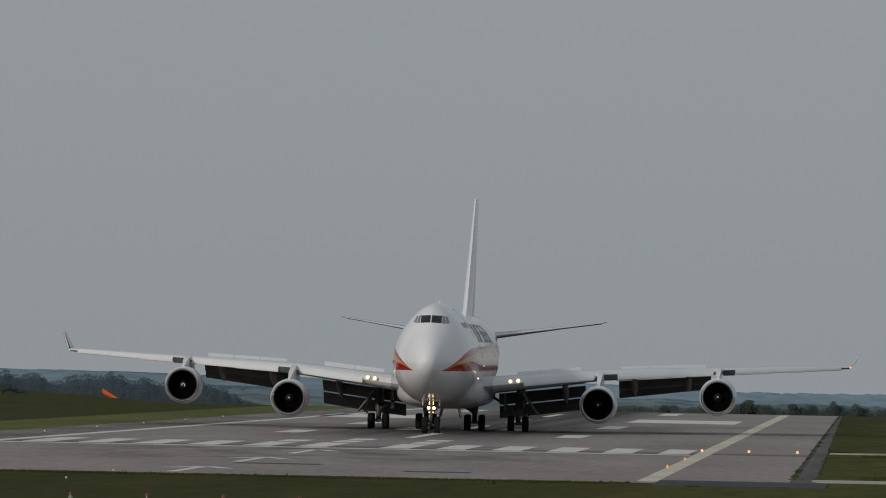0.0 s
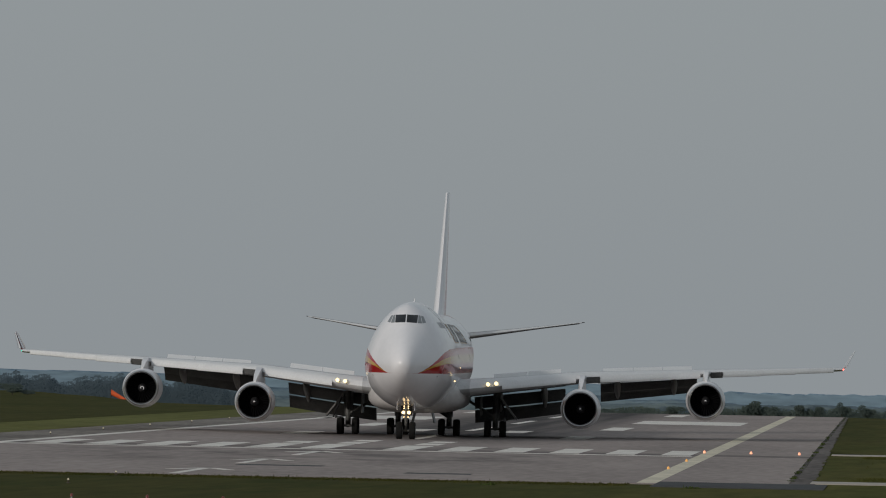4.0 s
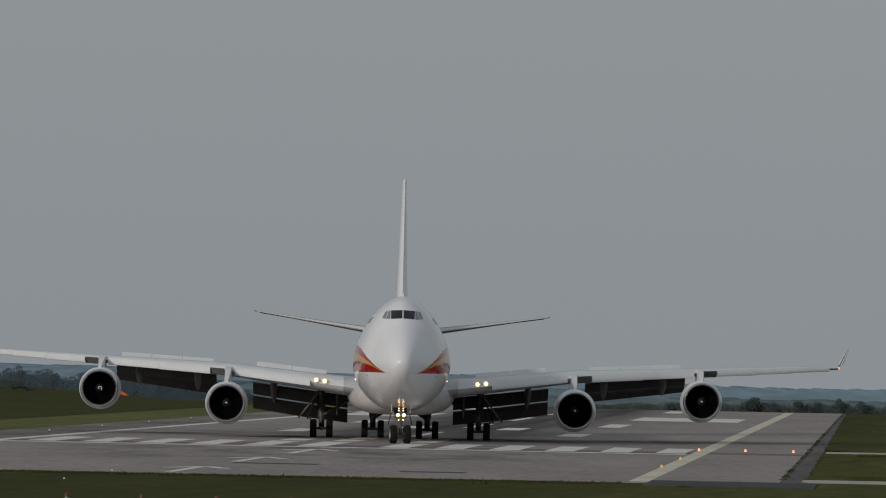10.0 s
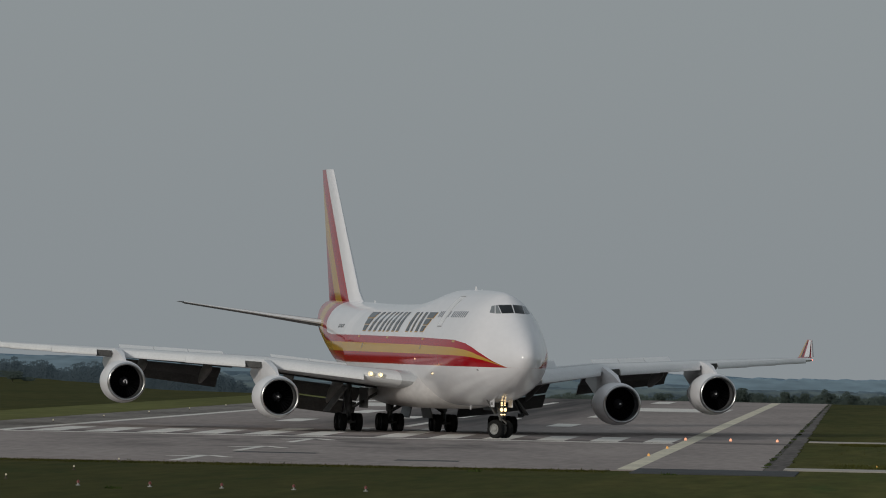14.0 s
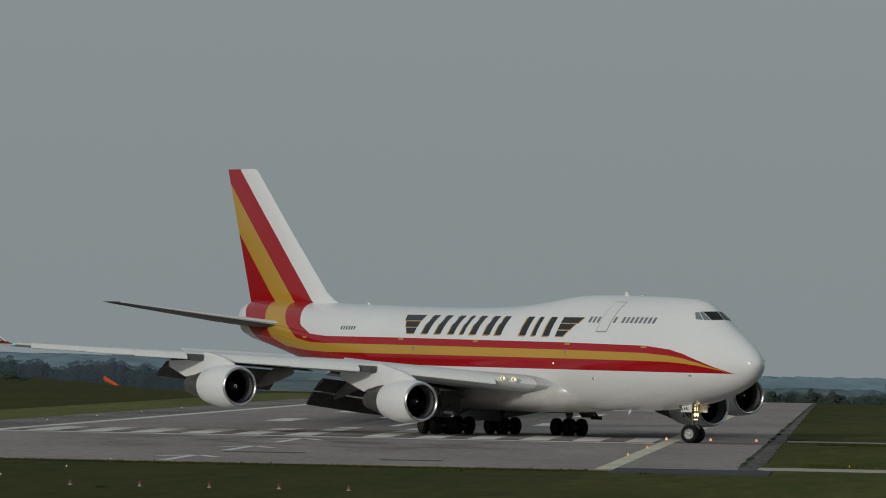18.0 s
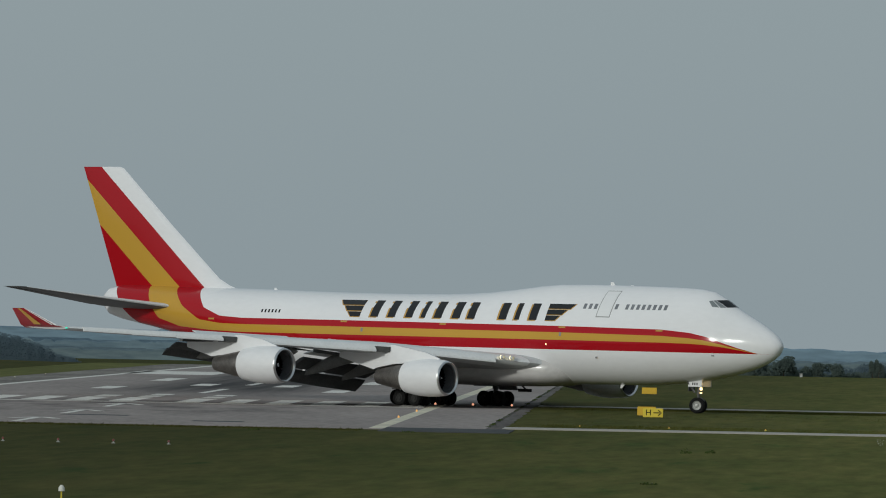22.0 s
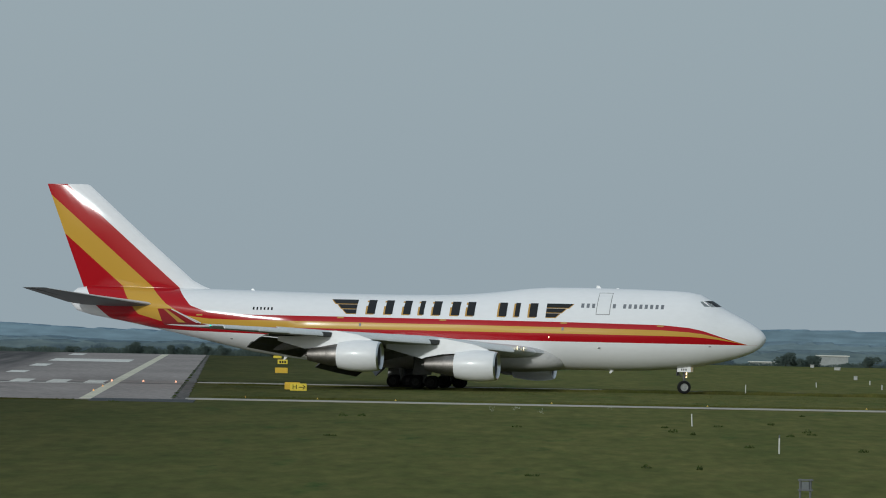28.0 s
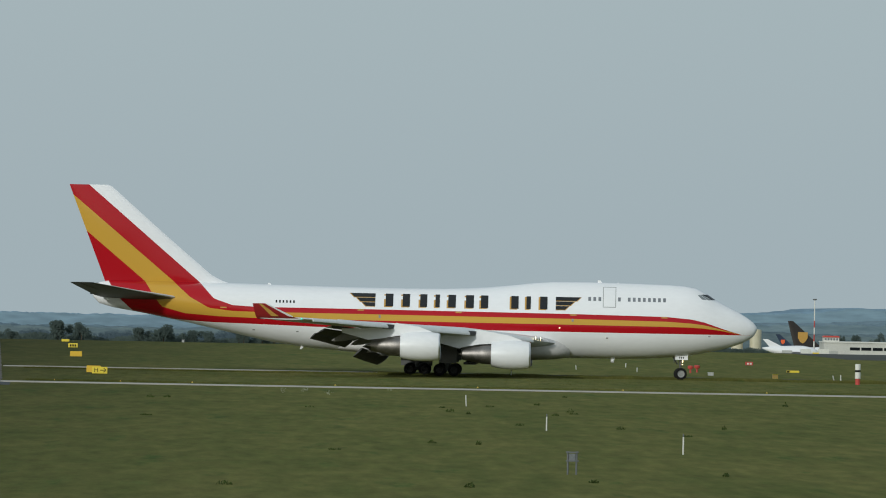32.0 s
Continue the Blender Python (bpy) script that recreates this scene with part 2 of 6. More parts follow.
def asphalt():
    """Runway asphalt in the runway's own frame, with rubber down the middle and patched lanes."""
    m = mat("runway_asphalt", (0.3, 0.262, 0.246), 0.9, var=0.22, spec=0.12, scale=0.12, fine=1.6, bump=0.008, stretch=(1, 0.22, 1))
    n, l = m.node_tree.nodes, m.node_tree.links
    b = n["Principled BSDF"]
    base = b.inputs["Base Color"].links[0].from_socket
    tc = n.new("ShaderNodeTexCoord")
    sep = n.new("ShaderNodeSeparateXYZ")
    l.new(tc.outputs["Object"], sep.inputs[0])

    def op(kind, a, c, d=None):
        q = n.new("ShaderNodeMath")
        q.operation = kind
        for i, v in enumerate((a, c, d)):
            if v is None:
                continue
            if isinstance(v, (int, float)):
                q.inputs[i].default_value = v
            else:
                l.new(v, q.inputs[i])
        return q.outputs[0]

    def span(v, lo, hi):
        r = n.new("ShaderNodeMapRange")
        r.interpolation_type = "SMOOTHSTEP"
        r.inputs[1].default_value, r.inputs[2].default_value = lo, hi
        l.new(v, r.inputs[0])
        return r.outputs[0]

    off = op("ABSOLUTE", sep.outputs["X"], 0)
    mid = span(off, 13.0, 3.5)
    far = span(sep.outputs["Y"], 118, 190)
    stre = n.new("ShaderNodeTexNoise")
    stre.inputs["Scale"].default_value, stre.inputs["Detail"].default_value = 0.6, 4
    sm = n.new("ShaderNodeMapping")
    sm.inputs["Scale"].default_value = (1, 0.02, 1)
    l.new(tc.outputs["Object"], sm.inputs[0])
    l.new(sm.outputs[0], stre.inputs["Vector"])
    amt = op("MULTIPLY", op("MULTIPLY", mid, far), op("MULTIPLY_ADD", stre.outputs[0], 1.1, 0.25))
    thr = op("MULTIPLY", span(op("ABSOLUTE", op("SUBTRACT", sep.outputs["Y"], 100.5), 0), 5.0, 2.0), 0.5)
    # scuffs of rubber before the threshold bars
    scuff = n.new("ShaderNodeTexNoise")
    scuff.inputs["Scale"].default_value, scuff.inputs["Detail"].default_value = 0.22, 5
    sk = n.new("ShaderNodeMapping")
    sk.inputs["Scale"].default_value = (1, 0.35, 1)
    l.new(tc.outputs["Object"], sk.inputs[0])
    l.new(sk.outputs[0], scuff.inputs["Vector"])
    near = op("MULTIPLY", op("MULTIPLY", span(sep.outputs["Y"], 30, 62), span(sep.outputs["Y"], 118, 108)), op("MULTIPLY", span(off, 20.0, 8.0), span(scuff.outputs[0], 0.42, 0.66)))
    worn = op("MULTIPLY", near, 0.5)
    dark = op("MINIMUM", op("MAXIMUM", op("MAXIMUM", amt, worn), thr), 0.9)
    mx = n.new("ShaderNodeMix")
    mx.data_type = "RGBA"
    l.new(dark, mx.inputs[0])
    l.new(base, mx.inputs[6])
    mx.inputs[7].default_value = (0.028, 0.028, 0.03, 1)
    l.new(mx.outputs[2], b.inputs["Base Color"])
    return m


ASPHALT = asphalt()
DARKASPH = mat("patched_dark_asphalt", (0.075, 0.078, 0.082), 0.9, spec=0.1, var=0.2, scale=0.3, fine=3, bump=0.008)
SHOULDER = mat("worn_shoulder_asphalt", (0.2, 0.183, 0.165), 0.9, spec=0.1, var=0.45, scale=0.15, fine=1.5, bump=0.01, stretch=(1, 0.3, 1))
JOINT = mat("dirt_filled_joint", (0.05, 0.05, 0.04), 0.95, spec=0.05, var=0.7, scale=0.35, fine=3.0, col2=(0.17, 0.155, 0.145), stretch=(1, 0.3, 1))
WORNSIDE = mat("worn_dark_asphalt", (0.135, 0.122, 0.114), 0.9, spec=0.1, var=0.35, scale=0.25, fine=2.0, bump=0.01, stretch=(1, 0.2, 1))
TAXIWAY = mat("taxiway_asphalt", (0.075, 0.075, 0.068), 0.9, spec=0.1, var=0.15, scale=0.15, fine=2, bump=0.008)


def grass_ground(name, k, tufts=0.0):
    """Grass in soft drifts of green and olive that lie along the runway; tufts: how much single tufts differ."""
    m = mat(name, (0.088 * k, 0.101 * k, 0.026 * k), 0.95, spec=0.03, var=0.18, scale=0.16, fine=0.6, bump=0.03, col2=(0.122 * k, 0.115 * k, 0.035 * k))
    n, l = m.node_tree.nodes, m.node_tree.links
    b = n["Principled BSDF"]
    base = b.inputs["Base Color"].links[0].from_socket
    tc = n.new("ShaderNodeTexCoord")
    drift = n["Mapping"]
    drift.vector_type = "TEXTURE"
    drift.inputs["Rotation"].default_value = (0, 0, -radians(14.6))
    drift.inputs["Scale"].default_value = (1, 7, 1)
    v = n.new("ShaderNodeTexNoise")
    v.inputs["Scale"].default_value, v.inputs["Detail"].default_value = 0.9, 8
    v.inputs["Roughness"].default_value = 0.66
    l.new(drift.outputs[0], v.inputs["Vector"])
    r = n.new("ShaderNodeMapRange")
    r.inputs[1].default_value, r.inputs[2].default_value = 0.32, 0.7
    r.inputs[3].default_value, r.inputs[4].default_value = 0.78, 1.22
    l.new(v.outputs[0], r.inputs[0])
    # lush dark patches
    lush = n.new("ShaderNodeTexNoise")
    lush.inputs["Scale"].default_value, lush.inputs["Detail"].default_value = 0.3, 6
    lush.inputs["Roughness"].default_value = 0.62
    l.new(drift.outputs[0], lush.inputs["Vector"])
    spot = n.new("ShaderNodeMapRange")
    spot.interpolation_type = "SMOOTHSTEP"
    spot.inputs[1].default_value, spot.inputs[2].default_value = 0.55, 0.72
    l.new(lush.outputs[0], spot.inputs[0])
    deep = n.new("ShaderNodeMix")
    deep.data_type = "RGBA"
    deep.inputs[7].default_value = (0.052 * k, 0.078 * k, 0.019 * k, 1)
    l.new(spot.outputs[0], deep.inputs[0])
    l.new(base, deep.inputs[6])
    base = deep.outputs[2]
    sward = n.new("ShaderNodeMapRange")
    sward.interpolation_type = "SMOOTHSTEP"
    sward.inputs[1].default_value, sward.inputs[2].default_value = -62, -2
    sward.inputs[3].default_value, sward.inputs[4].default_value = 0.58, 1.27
    # later sunlight put into the colour: darker by the runway, paler over the field
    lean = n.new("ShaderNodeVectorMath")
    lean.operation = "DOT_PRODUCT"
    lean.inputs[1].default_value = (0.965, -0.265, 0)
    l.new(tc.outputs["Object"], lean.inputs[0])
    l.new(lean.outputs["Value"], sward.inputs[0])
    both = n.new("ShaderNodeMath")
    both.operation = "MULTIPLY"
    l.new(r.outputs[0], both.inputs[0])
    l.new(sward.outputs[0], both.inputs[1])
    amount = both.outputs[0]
    if tufts:
        geo = n.new("ShaderNodeNewGeometry")
        one = n.new("ShaderNodeMapRange")
        one.inputs[3].default_value, one.inputs[4].default_value = 1 - tufts, 1 + tufts
        l.new(geo.outputs["Random Per Island"], one.inputs[0])
        each = n.new("ShaderNodeMath")
        each.operation = "MULTIPLY"
        l.new(amount, each.inputs[0])
        l.new(one.outputs[0], each.inputs[1])
        amount = each.outputs[0]
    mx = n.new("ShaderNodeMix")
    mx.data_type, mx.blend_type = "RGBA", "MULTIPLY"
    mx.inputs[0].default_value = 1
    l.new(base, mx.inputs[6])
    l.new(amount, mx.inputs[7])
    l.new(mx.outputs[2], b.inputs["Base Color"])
    return m


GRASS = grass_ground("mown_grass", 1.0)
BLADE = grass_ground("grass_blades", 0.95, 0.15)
WEED = mat("broad_leaved_weeds", (0.05, 0.075, 0.022), 0.9, spec=0.05, var=0.3, scale=0.6, fine=5, col2=(0.075, 0.1, 0.03))
FLOWER = mat("pale_seed_heads", (0.42, 0.43, 0.33), 0.9, spec=0.05, var=0.2, scale=2, fine=12)
DUCT = mat("inlet_duct_grey", (0.14, 0.14, 0.145), 0.5, 0.2, var=0.15, scale=2, fine=14)


# ---- building helpers ----
def mesh_object(name, verts, faces, material, parent=None, smooth=False, label=""):
    me = bpy.data.meshes.new(name)
    me.from_pydata([tuple(v) for v in verts], [], faces)
    me.update()
    me.materials.append(material)
    if smooth:
        me.polygons.foreach_set("use_smooth", [True] * len(me.polygons))
    ob = new(name, me)
    if parent is not None:
        ob.parent = parent
    if label:
        tagged(ob, label)
    return ob


def part(name, bm, material, parent, label="", smooth=False):
    bmesh.ops.recalc_face_normals(bm, faces=bm.faces[:])
    me = bpy.data.meshes.new(name)
    bm.to_mesh(me)
    bm.free()
    me.materials.append(material)
    if smooth:
        me.polygons.foreach_set("use_smooth", [True] * len(me.polygons))
        me.set_sharp_from_angle(angle=radians(38))
    ob = new(name, me)
    ob.parent = parent
    if label:
        tagged(ob, label)
    return ob


def thing(name, label, category, m=Matrix(), group="", kind=""):
    ob = new(name)
    ob.matrix_world = m
    return tagged(ob, label, category, group, kind)


def box(bm, x0, x1, y0, y1, z0, z1, m=None):
    vs = [bm.verts.new((x, y, z)) for x in (x0, x1) for y in (y0, y1) for z in (z0, z1)]
    for f in ((0, 1, 3, 2), (4, 6, 7, 5), (0, 4, 5, 1), (2, 3, 7, 6), (0, 2, 6, 4), (1, 5, 7, 3)):
        bm.faces.new([vs[i] for i in f])
    if m is not None:
        for v in vs:
            v.co = m @ v.co
    return vs


def tube(bm, a, b, r0, r1=None, n=12):
    a, b = Vector(a), Vector(b)
    r1 = r0 if r1 is None else r1
    q = (b - a).to_track_quat("Z", "Y").to_matrix()
    rings = []
    for c, r in ((a, r0), (b, r1)):
        rings.append([bm.verts.new(c + q @ Vector((r * math.cos(2 * math.pi * i / n), r * math.sin(2 * math.pi * i / n), 0))) for i in range(n)])
    for i in range(n):
        j = (i + 1) % n
        bm.faces.new((rings[0][i], rings[0][j], rings[1][j], rings[1][i]))
    bm.faces.new(rings[0][::-1])
    bm.faces.new(rings[1])


def lathe(bm, prof, axis="x", n=32, centre=(0, 0, 0), closed=False):
    """Turn a profile of (along, radius) about an axis."""
    c = Vector(centre)
    rings = []
    for a, r in prof:
        ring = []
        for i in range(n):
            w = 2 * math.pi * i / n
            p = (a, r * math.cos(w), r * math.sin(w)) if axis == "x" else (r * math.cos(w), a, r * math.sin(w)) if axis == "y" else (r * math.cos(w), r * math.sin(w), a)
            ring.append(bm.verts.new(c + Vector(p)))
        rings.append(ring)
    pairs = list(zip(rings, rings[1:])) + ([(rings[-1], rings[0])] if closed else [])
    for p, q in pairs:
        for i in range(n):
            j = (i + 1) % n
            bm.faces.new((p[i], p[j], q[j], q[i]))
    return rings


def loft(bm, rings, caps=True):
    vr = [[bm.verts.new(p) for p in r] for r in rings]
    n = len(vr[0])
    for p, q in zip(vr, vr[1:]):
        for i in range(n):
            j = (i + 1) % n
            bm.faces.new((p[i], p[j], q[j], q[i]))
    if caps:
        bm.faces.new(vr[0][::-1])
        bm.faces.new(vr[-1])
    return vr


# ---- ground: one sheet that falls away behind a crest ----
AXIS = radians(12.5)
ALONG, ACROSS = Vector((math.sin(AXIS), math.cos(AXIS), 0)), Vector((math.cos(AXIS), -math.sin(AXIS), 0))
MID = -47.2        # the runway's middle, across
END = 438.0        # the runway's near end, along


def place(u, v, z=0.0):
    p = ALONG * u + ACROSS * v
    return Vector((p.x, p.y, z))


def crest(v):
    k = min(1, max(0, (-v - 85) / 60))
    s = k * k * (3 - 2 * k)
    return 842 + 190 * s


def height(u, v):
    d = max(0, u - crest(v))
    return -9.0 * (1 - math.exp(-(d / 260.0) ** 2)) - 0.004 * d


def build_ground():
    us = [-2600, -1600, -900, -500] + list(np.arange(-300, 820, 20.0)) + list(np.arange(820, 1400, 12.0)) + [1450, 1600, 1800, 2100, 2500, 3000, 3600, 4300]
    vs = [-3600, -2400, -1600, -1000, -700, -500, -380] + list(np.arange(-300, 420, 12.0)) + [450, 550, 700, 1000, 1600, 2400, 3600]
    verts, faces = [], []
    for u in us:
        for v in vs:
            flat = END - 30 < u < 845 and -80 < v < -12
            lump = 0 if flat else 0.05 * noise.noise(Vector((u * 0.03, v * 0.06, 0)))
            verts.append(place(u, v, height(u, v) - 0.02 + min(0, lump)))
    w = len(vs)
    for i in range(len(us) - 1):
        for j in range(w - 1):
            faces.append((i * w + j, i * w + j + 1, (i + 1) * w + j + 1, (i + 1) * w + j))
    ob = mesh_object("ground", verts, faces, GRASS, smooth=True)
    return tagged(ob, "wide green airfield grass sloping away behind a crest", "ground", kind="structure")


build_ground()


def sheet(name, u0, u1, v0, v1, z, material, parent=None, step=12.0, dv0=0.0, dv1=0.0):
    """A strip on the ground between two lines along the runway; dv: how far its far end leans across."""
    n = max(1, int((u1 - u0) / step))
    verts, faces = [], []
    for i in range(n + 1):
        u = u0 + (u1 - u0) * i / n
        for v, dv in ((v0, dv0), (v1, dv1)):
            vv = v + dv * i / n
            verts.append((vv - MID, u - END, height(u, vv) + z))
            verts.append((vv - MID, u - END, height(u, vv) + z - 0.05))
    for i in range(n):
        a = i * 4
        faces += [(a, a + 2, a + 6, a + 4), (a, a + 4, a + 5, a + 1), (a + 2, a + 3, a + 7, a + 6)]
    faces += [(0, 1, 3, 2), (n * 4, n * 4 + 2, n * 4 + 3, n * 4 + 1)]
    ob = mesh_object(name, verts, faces, material, parent)
    return ob


RW = Matrix.Translation(place(END, MID)) @ Matrix.Rotation(-AXIS, 4, "Z")
runway = sheet("runway", END, 900, -72.0, -17.8, 0.02, ASPHALT, dv0=8.8, dv1=-2.3)
runway.matrix_world = RW
tagged(runway, "grey asphalt runway with white and yellow markings", "runway", kind="structure")
sheet("shoulder", END + 60, 900, -77.0, -70.9, 0.012, SHOULDER, runway, dv0=7.64, dv1=7.64)
sheet("shoulder", END - 1.0, 900, -17.75, -16.5, 0.012, WORNSIDE, runway, dv0=-2.3, dv1=-3.4)
sheet("joint", 452, 560, -17.97, -17.7, 0.024, JOINT, runway, dv0=-0.54, dv1=-0.54)
sheet("joint", 562, 842, -18.55, -18.32, 0.024, JOINT, runway, dv0=-1.38, dv1=-1.38)
sheet("asphalt_patch", END - 6.5, END + 6, -24.2, -15.9, 0.028, DARKASPH, runway)
sheet("asphalt_patch", END + 30, END + 33, -47.8, -43.2, 0.026, DARKASPH, runway)
sheet("asphalt_patch", END + 14, END + 17, -37.6, -34.2, 0.026, DARKASPH, runway)
# threshold bar, edge lines, piano keys
sheet("threshold_line", 531.2, 533.0, -69.0, -25.6, 0.026, MARKW, runway)
sheet("edge_line", 533.4, 880, -69.95, -69.0, 0.026, MARKW, runway, dv0=6.6, dv1=6.6)
for k in range(6):
    for v in (-67.7 + 3.45 * k, -27.7 - 3.5 * k):
        sheet("threshold_bar", 536.0, 556.5, v, v + 1.85, 0.026, MARKW, runway)
for u0, u1, w0, w1 in ((608, 625, 9.3, 11.2), (672, 696, 9.3, 11.2), (731, 762, 9.4, 19.2), (810, 834, 9.3, 11.2), (640, 655, 2.9, 4.8)):
    for s in (-1, 1):
        a, b = sorted((MID + s * w0, MID + s * w1))
        sheet("touchdown_bar", u0, u1, a, b, 0.026, MARKW, runway)
for v0, v1, u0, u1 in ((-53.8, -52.0, 560, 569), (-50.2, -48.6, 560, 569), (-45.0, -43.4, 560, 569), (-50.2, -48.6, 573, 580), (-45.0, -43.4, 573, 580)):
    sheet("number_bar", u0, u1, v0, v1, 0.026, MARKW, runway)
for u in (590, 650, 710, 770):
    sheet("centre_dash", u, u + 30, MID - 0.35, MID + 0.35, 0.026, MARKW, runway)
# arrows that point down the runway
for u in (440.5, 473.8, 507.0):
    sheet("arrow_shaft", u, u + 15.5, MID - 1.15, MID - 0.65, 0.026, MARKW, runway)
    sheet("arrow_arm", u + 11.5, u + 16.5, MID - 2.6, MID - 2.0, 0.027, MARKW, runway, dv0=1.5, dv1=1.5)
    sheet("arrow_arm", u + 11.5, u + 16.5, MID + 0.4, MID + 1.0, 0.027, MARKW, runway, dv0=-1.5, dv1=-1.5)
# yellow taxi line along the right-hand side
sheet("yellow_line", END + 2, 842, -25.2, -24.45, 0.026, MARKY, runway, dv0=-0.8, dv1=-0.8)
sheet("yellow_line_halo", END + 2, 842, -24.45, -24.23, 0.0255, MARKY, runway, dv0=-0.8, dv1=-0.8)

def fringe(u0, u1, v0, v1, along):
    """A ragged lip of grass that creeps over the edge of the asphalt."""
    n = int(max(abs(u1 - u0), abs(v1 - v0)) / 0.8)
    verts, faces = [], []
    for i in range(n + 1):
        k = i / n
        a = u0 + (u1 - u0) * k if along else v0 + (v1 - v0) * k
        r = 0.5 + 0.9 * noise.noise(Vector((a * 0.15, 4.0, 0))) + 0.3 * noise.noise(Vector((a * 0.35, 9.0, 0)))
        if along:
            # the asphalt's edge closes in on the runway towards the crest
            d = -0.0073 * (a - END)
            verts += [place(a, v1 + d, -0.06), place(a, v0 + 0.5 + d, 0.034), place(a, v0 - max(-0.6, r) * 0.45 + d, 0.034)]
        else:
            verts += [place(u0, a, -0.06), place(u0 + 0.5, a, 0.034), place(u1 + max(-1.0, r) * 3.0, a, 0.034)]
        if i:
            j = 3 * i
            faces += [(j - 3, j - 2, j + 1, j), (j - 2, j - 1, j + 2, j + 1)]
    return tagged(mesh_object("grass_fringe", verts, faces, GRASS), "ragged edge of grass creeping over the asphalt", "grass", kind="structure")


fringe(454, 546, -16.3, -12.8, True)
fringe(560, 842, -16.3, -12.8, True)

# service road and taxiway that lead off the runway
def strip_across(name, u0, du, v0, v1, half, z, material, label, category):
    n = 24
    verts, faces = [], []
    for i in range(n + 1):
        v = v0 + (v1 - v0) * i / n
        u = u0 + du * i / n
        for s in (-half, half):
            verts.append(place(u + s, v, z + height(u + s, v)))
        for s in (-half, half):
            verts.append(place(u + s, v, z - 0.05 + height(u + s, v)))
    for i in range(n):
        a = i * 4
        faces += [(a, a + 4, a + 5, a + 1), (a, a + 2, a + 6, a + 4), (a + 1, a + 5, a + 7, a + 3)]
    ob = mesh_object(name, verts, faces, material)
    return tagged(ob, label, category, kind="structure")


verge = sheet("verge", END + 20, 1010, -87, -77.95, 0.004, GRASSL, dv0=10.5, dv1=10.5)
verge.matrix_world = RW
tagged(verge, "pale mown grass verge beside the runway", "grass", kind="structure")
strip_across("service_road", 450.0, 8.0, -16.8, 220, 3.0, 0.03, CONCRETE, "pale concrete service road through the grass", "road")
strip_across("taxiway_edge", 553.6, 1.0, -17.2, 22, 2.2, 0.026, CONCRETE, "pale concrete mouth of the taxiway beside the runway", "road")
strip_across("taxiway", 554.6, 5.0, 22.05, 260, 3.6, 0.024, TAXIWAY, "grey asphalt taxiway through the grass", "taxiway")


# ---- the airliner: x runs aft from the nose, y to starboard, z up from the ground ----
PLANE = thing("cargo_airliner", "white four-engined jumbo airliner with red and gold stripes, taxiing", "airplane")
# x, top, bottom, half width
STATIONS = [(0.0, 5.42, 5.28, 0.06), (0.1, 5.66, 4.98, 0.36), (0.4, 6.02, 4.55, 0.64), (0.8, 6.33, 4.26, 0.86), (1.3, 6.66, 3.98, 1.08), (2.0, 7.06, 3.68, 1.38), (2.8, 7.46, 3.42, 1.67),
            (3.6, 7.86, 3.2, 1.94), (4.3, 8.242, 3.02, 2.18), (4.7, 8.51, 2.94, 2.34), (5.1, 8.768, 2.86, 2.45), (5.6, 9.018, 2.75, 2.59), (6.3, 9.38, 2.62, 2.72), (7.5, 9.59, 2.44, 2.9),
            (9.0, 9.68, 2.28, 3.06), (11.2, 9.74, 2.12, 3.19), (14.0, 9.79, 2.04, 3.25), (17.8, 9.82, 2.02, 3.25), (21.0, 9.78, 2.02, 3.25), (23.0, 9.63, 2.02, 3.25), (25.2, 9.356, 2.02, 3.25),
            (27.5, 9.115, 2.02, 3.25), (29.5, 8.98, 2.02, 3.25), (32.0, 8.88, 2.02, 3.25), (36.0, 8.83, 2.04, 3.25), (41.8, 8.85, 2.24, 3.24), (45.8, 8.9, 2.55, 3.18), (49.8, 8.97, 3.1, 3.03),
            (54.0, 9.04, 3.98, 2.72), (58.0, 9.1, 4.84, 2.28), (62.8, 9.15, 5.77, 1.62), (66.1, 9.13, 6.33, 1.05), (67.5, 8.9, 6.72, 0.72), (68.1, 8.45, 7.3, 0.42), (68.25, 8.1, 7.6, 0.18)]


def station(x):
    for a, b in zip(STATIONS, STATIONS[1:]):
        if a[0] <= x <= b[0]:
            k = (x - a[0]) / (b[0] - a[0])
            return [p + (q - p) * k for p, q in zip(a[1:], b[1:])]
    return list(STATIONS[-1][1:])


def belt(x):
    """The height of the widest part of the section."""
    zt, zb, w = station(x)
    return min(zb + (zt - zb) * 0.5, max(5.25, zb + (zt - zb) * 0.42)) if x < 45 else zb + (zt - zb) * 0.5


def lobe(x):
    """How full the upper section is: the two-deck front is pinched above the waist."""
    k = min(1, max(0, (x - 0.6) / 6)) * min(1, max(0, (29 - x) / 8))
    return 2.0 - 0.36 * k * k * (3 - 2 * k)


def skin(x, ang, out=0.0):
    """A point of the fuselage skin; ang in degrees, 0 starboard, 90 the crown."""
    zt, zb, w = station(x)
    zm = belt(x)
    c, s = math.cos(radians(ang)), math.sin(radians(ang))
    hz = (zt - zm) if s > 0 else (zm - zb)
    n = Vector((0, c / w, s / hz)).normalized()
    e = 2 / lobe(x) if s > 0 else 1.0
    return Vector((x, w * math.copysign(abs(c) ** e, c), zm + hz * math.copysign(abs(s) ** e, s))) + n * out


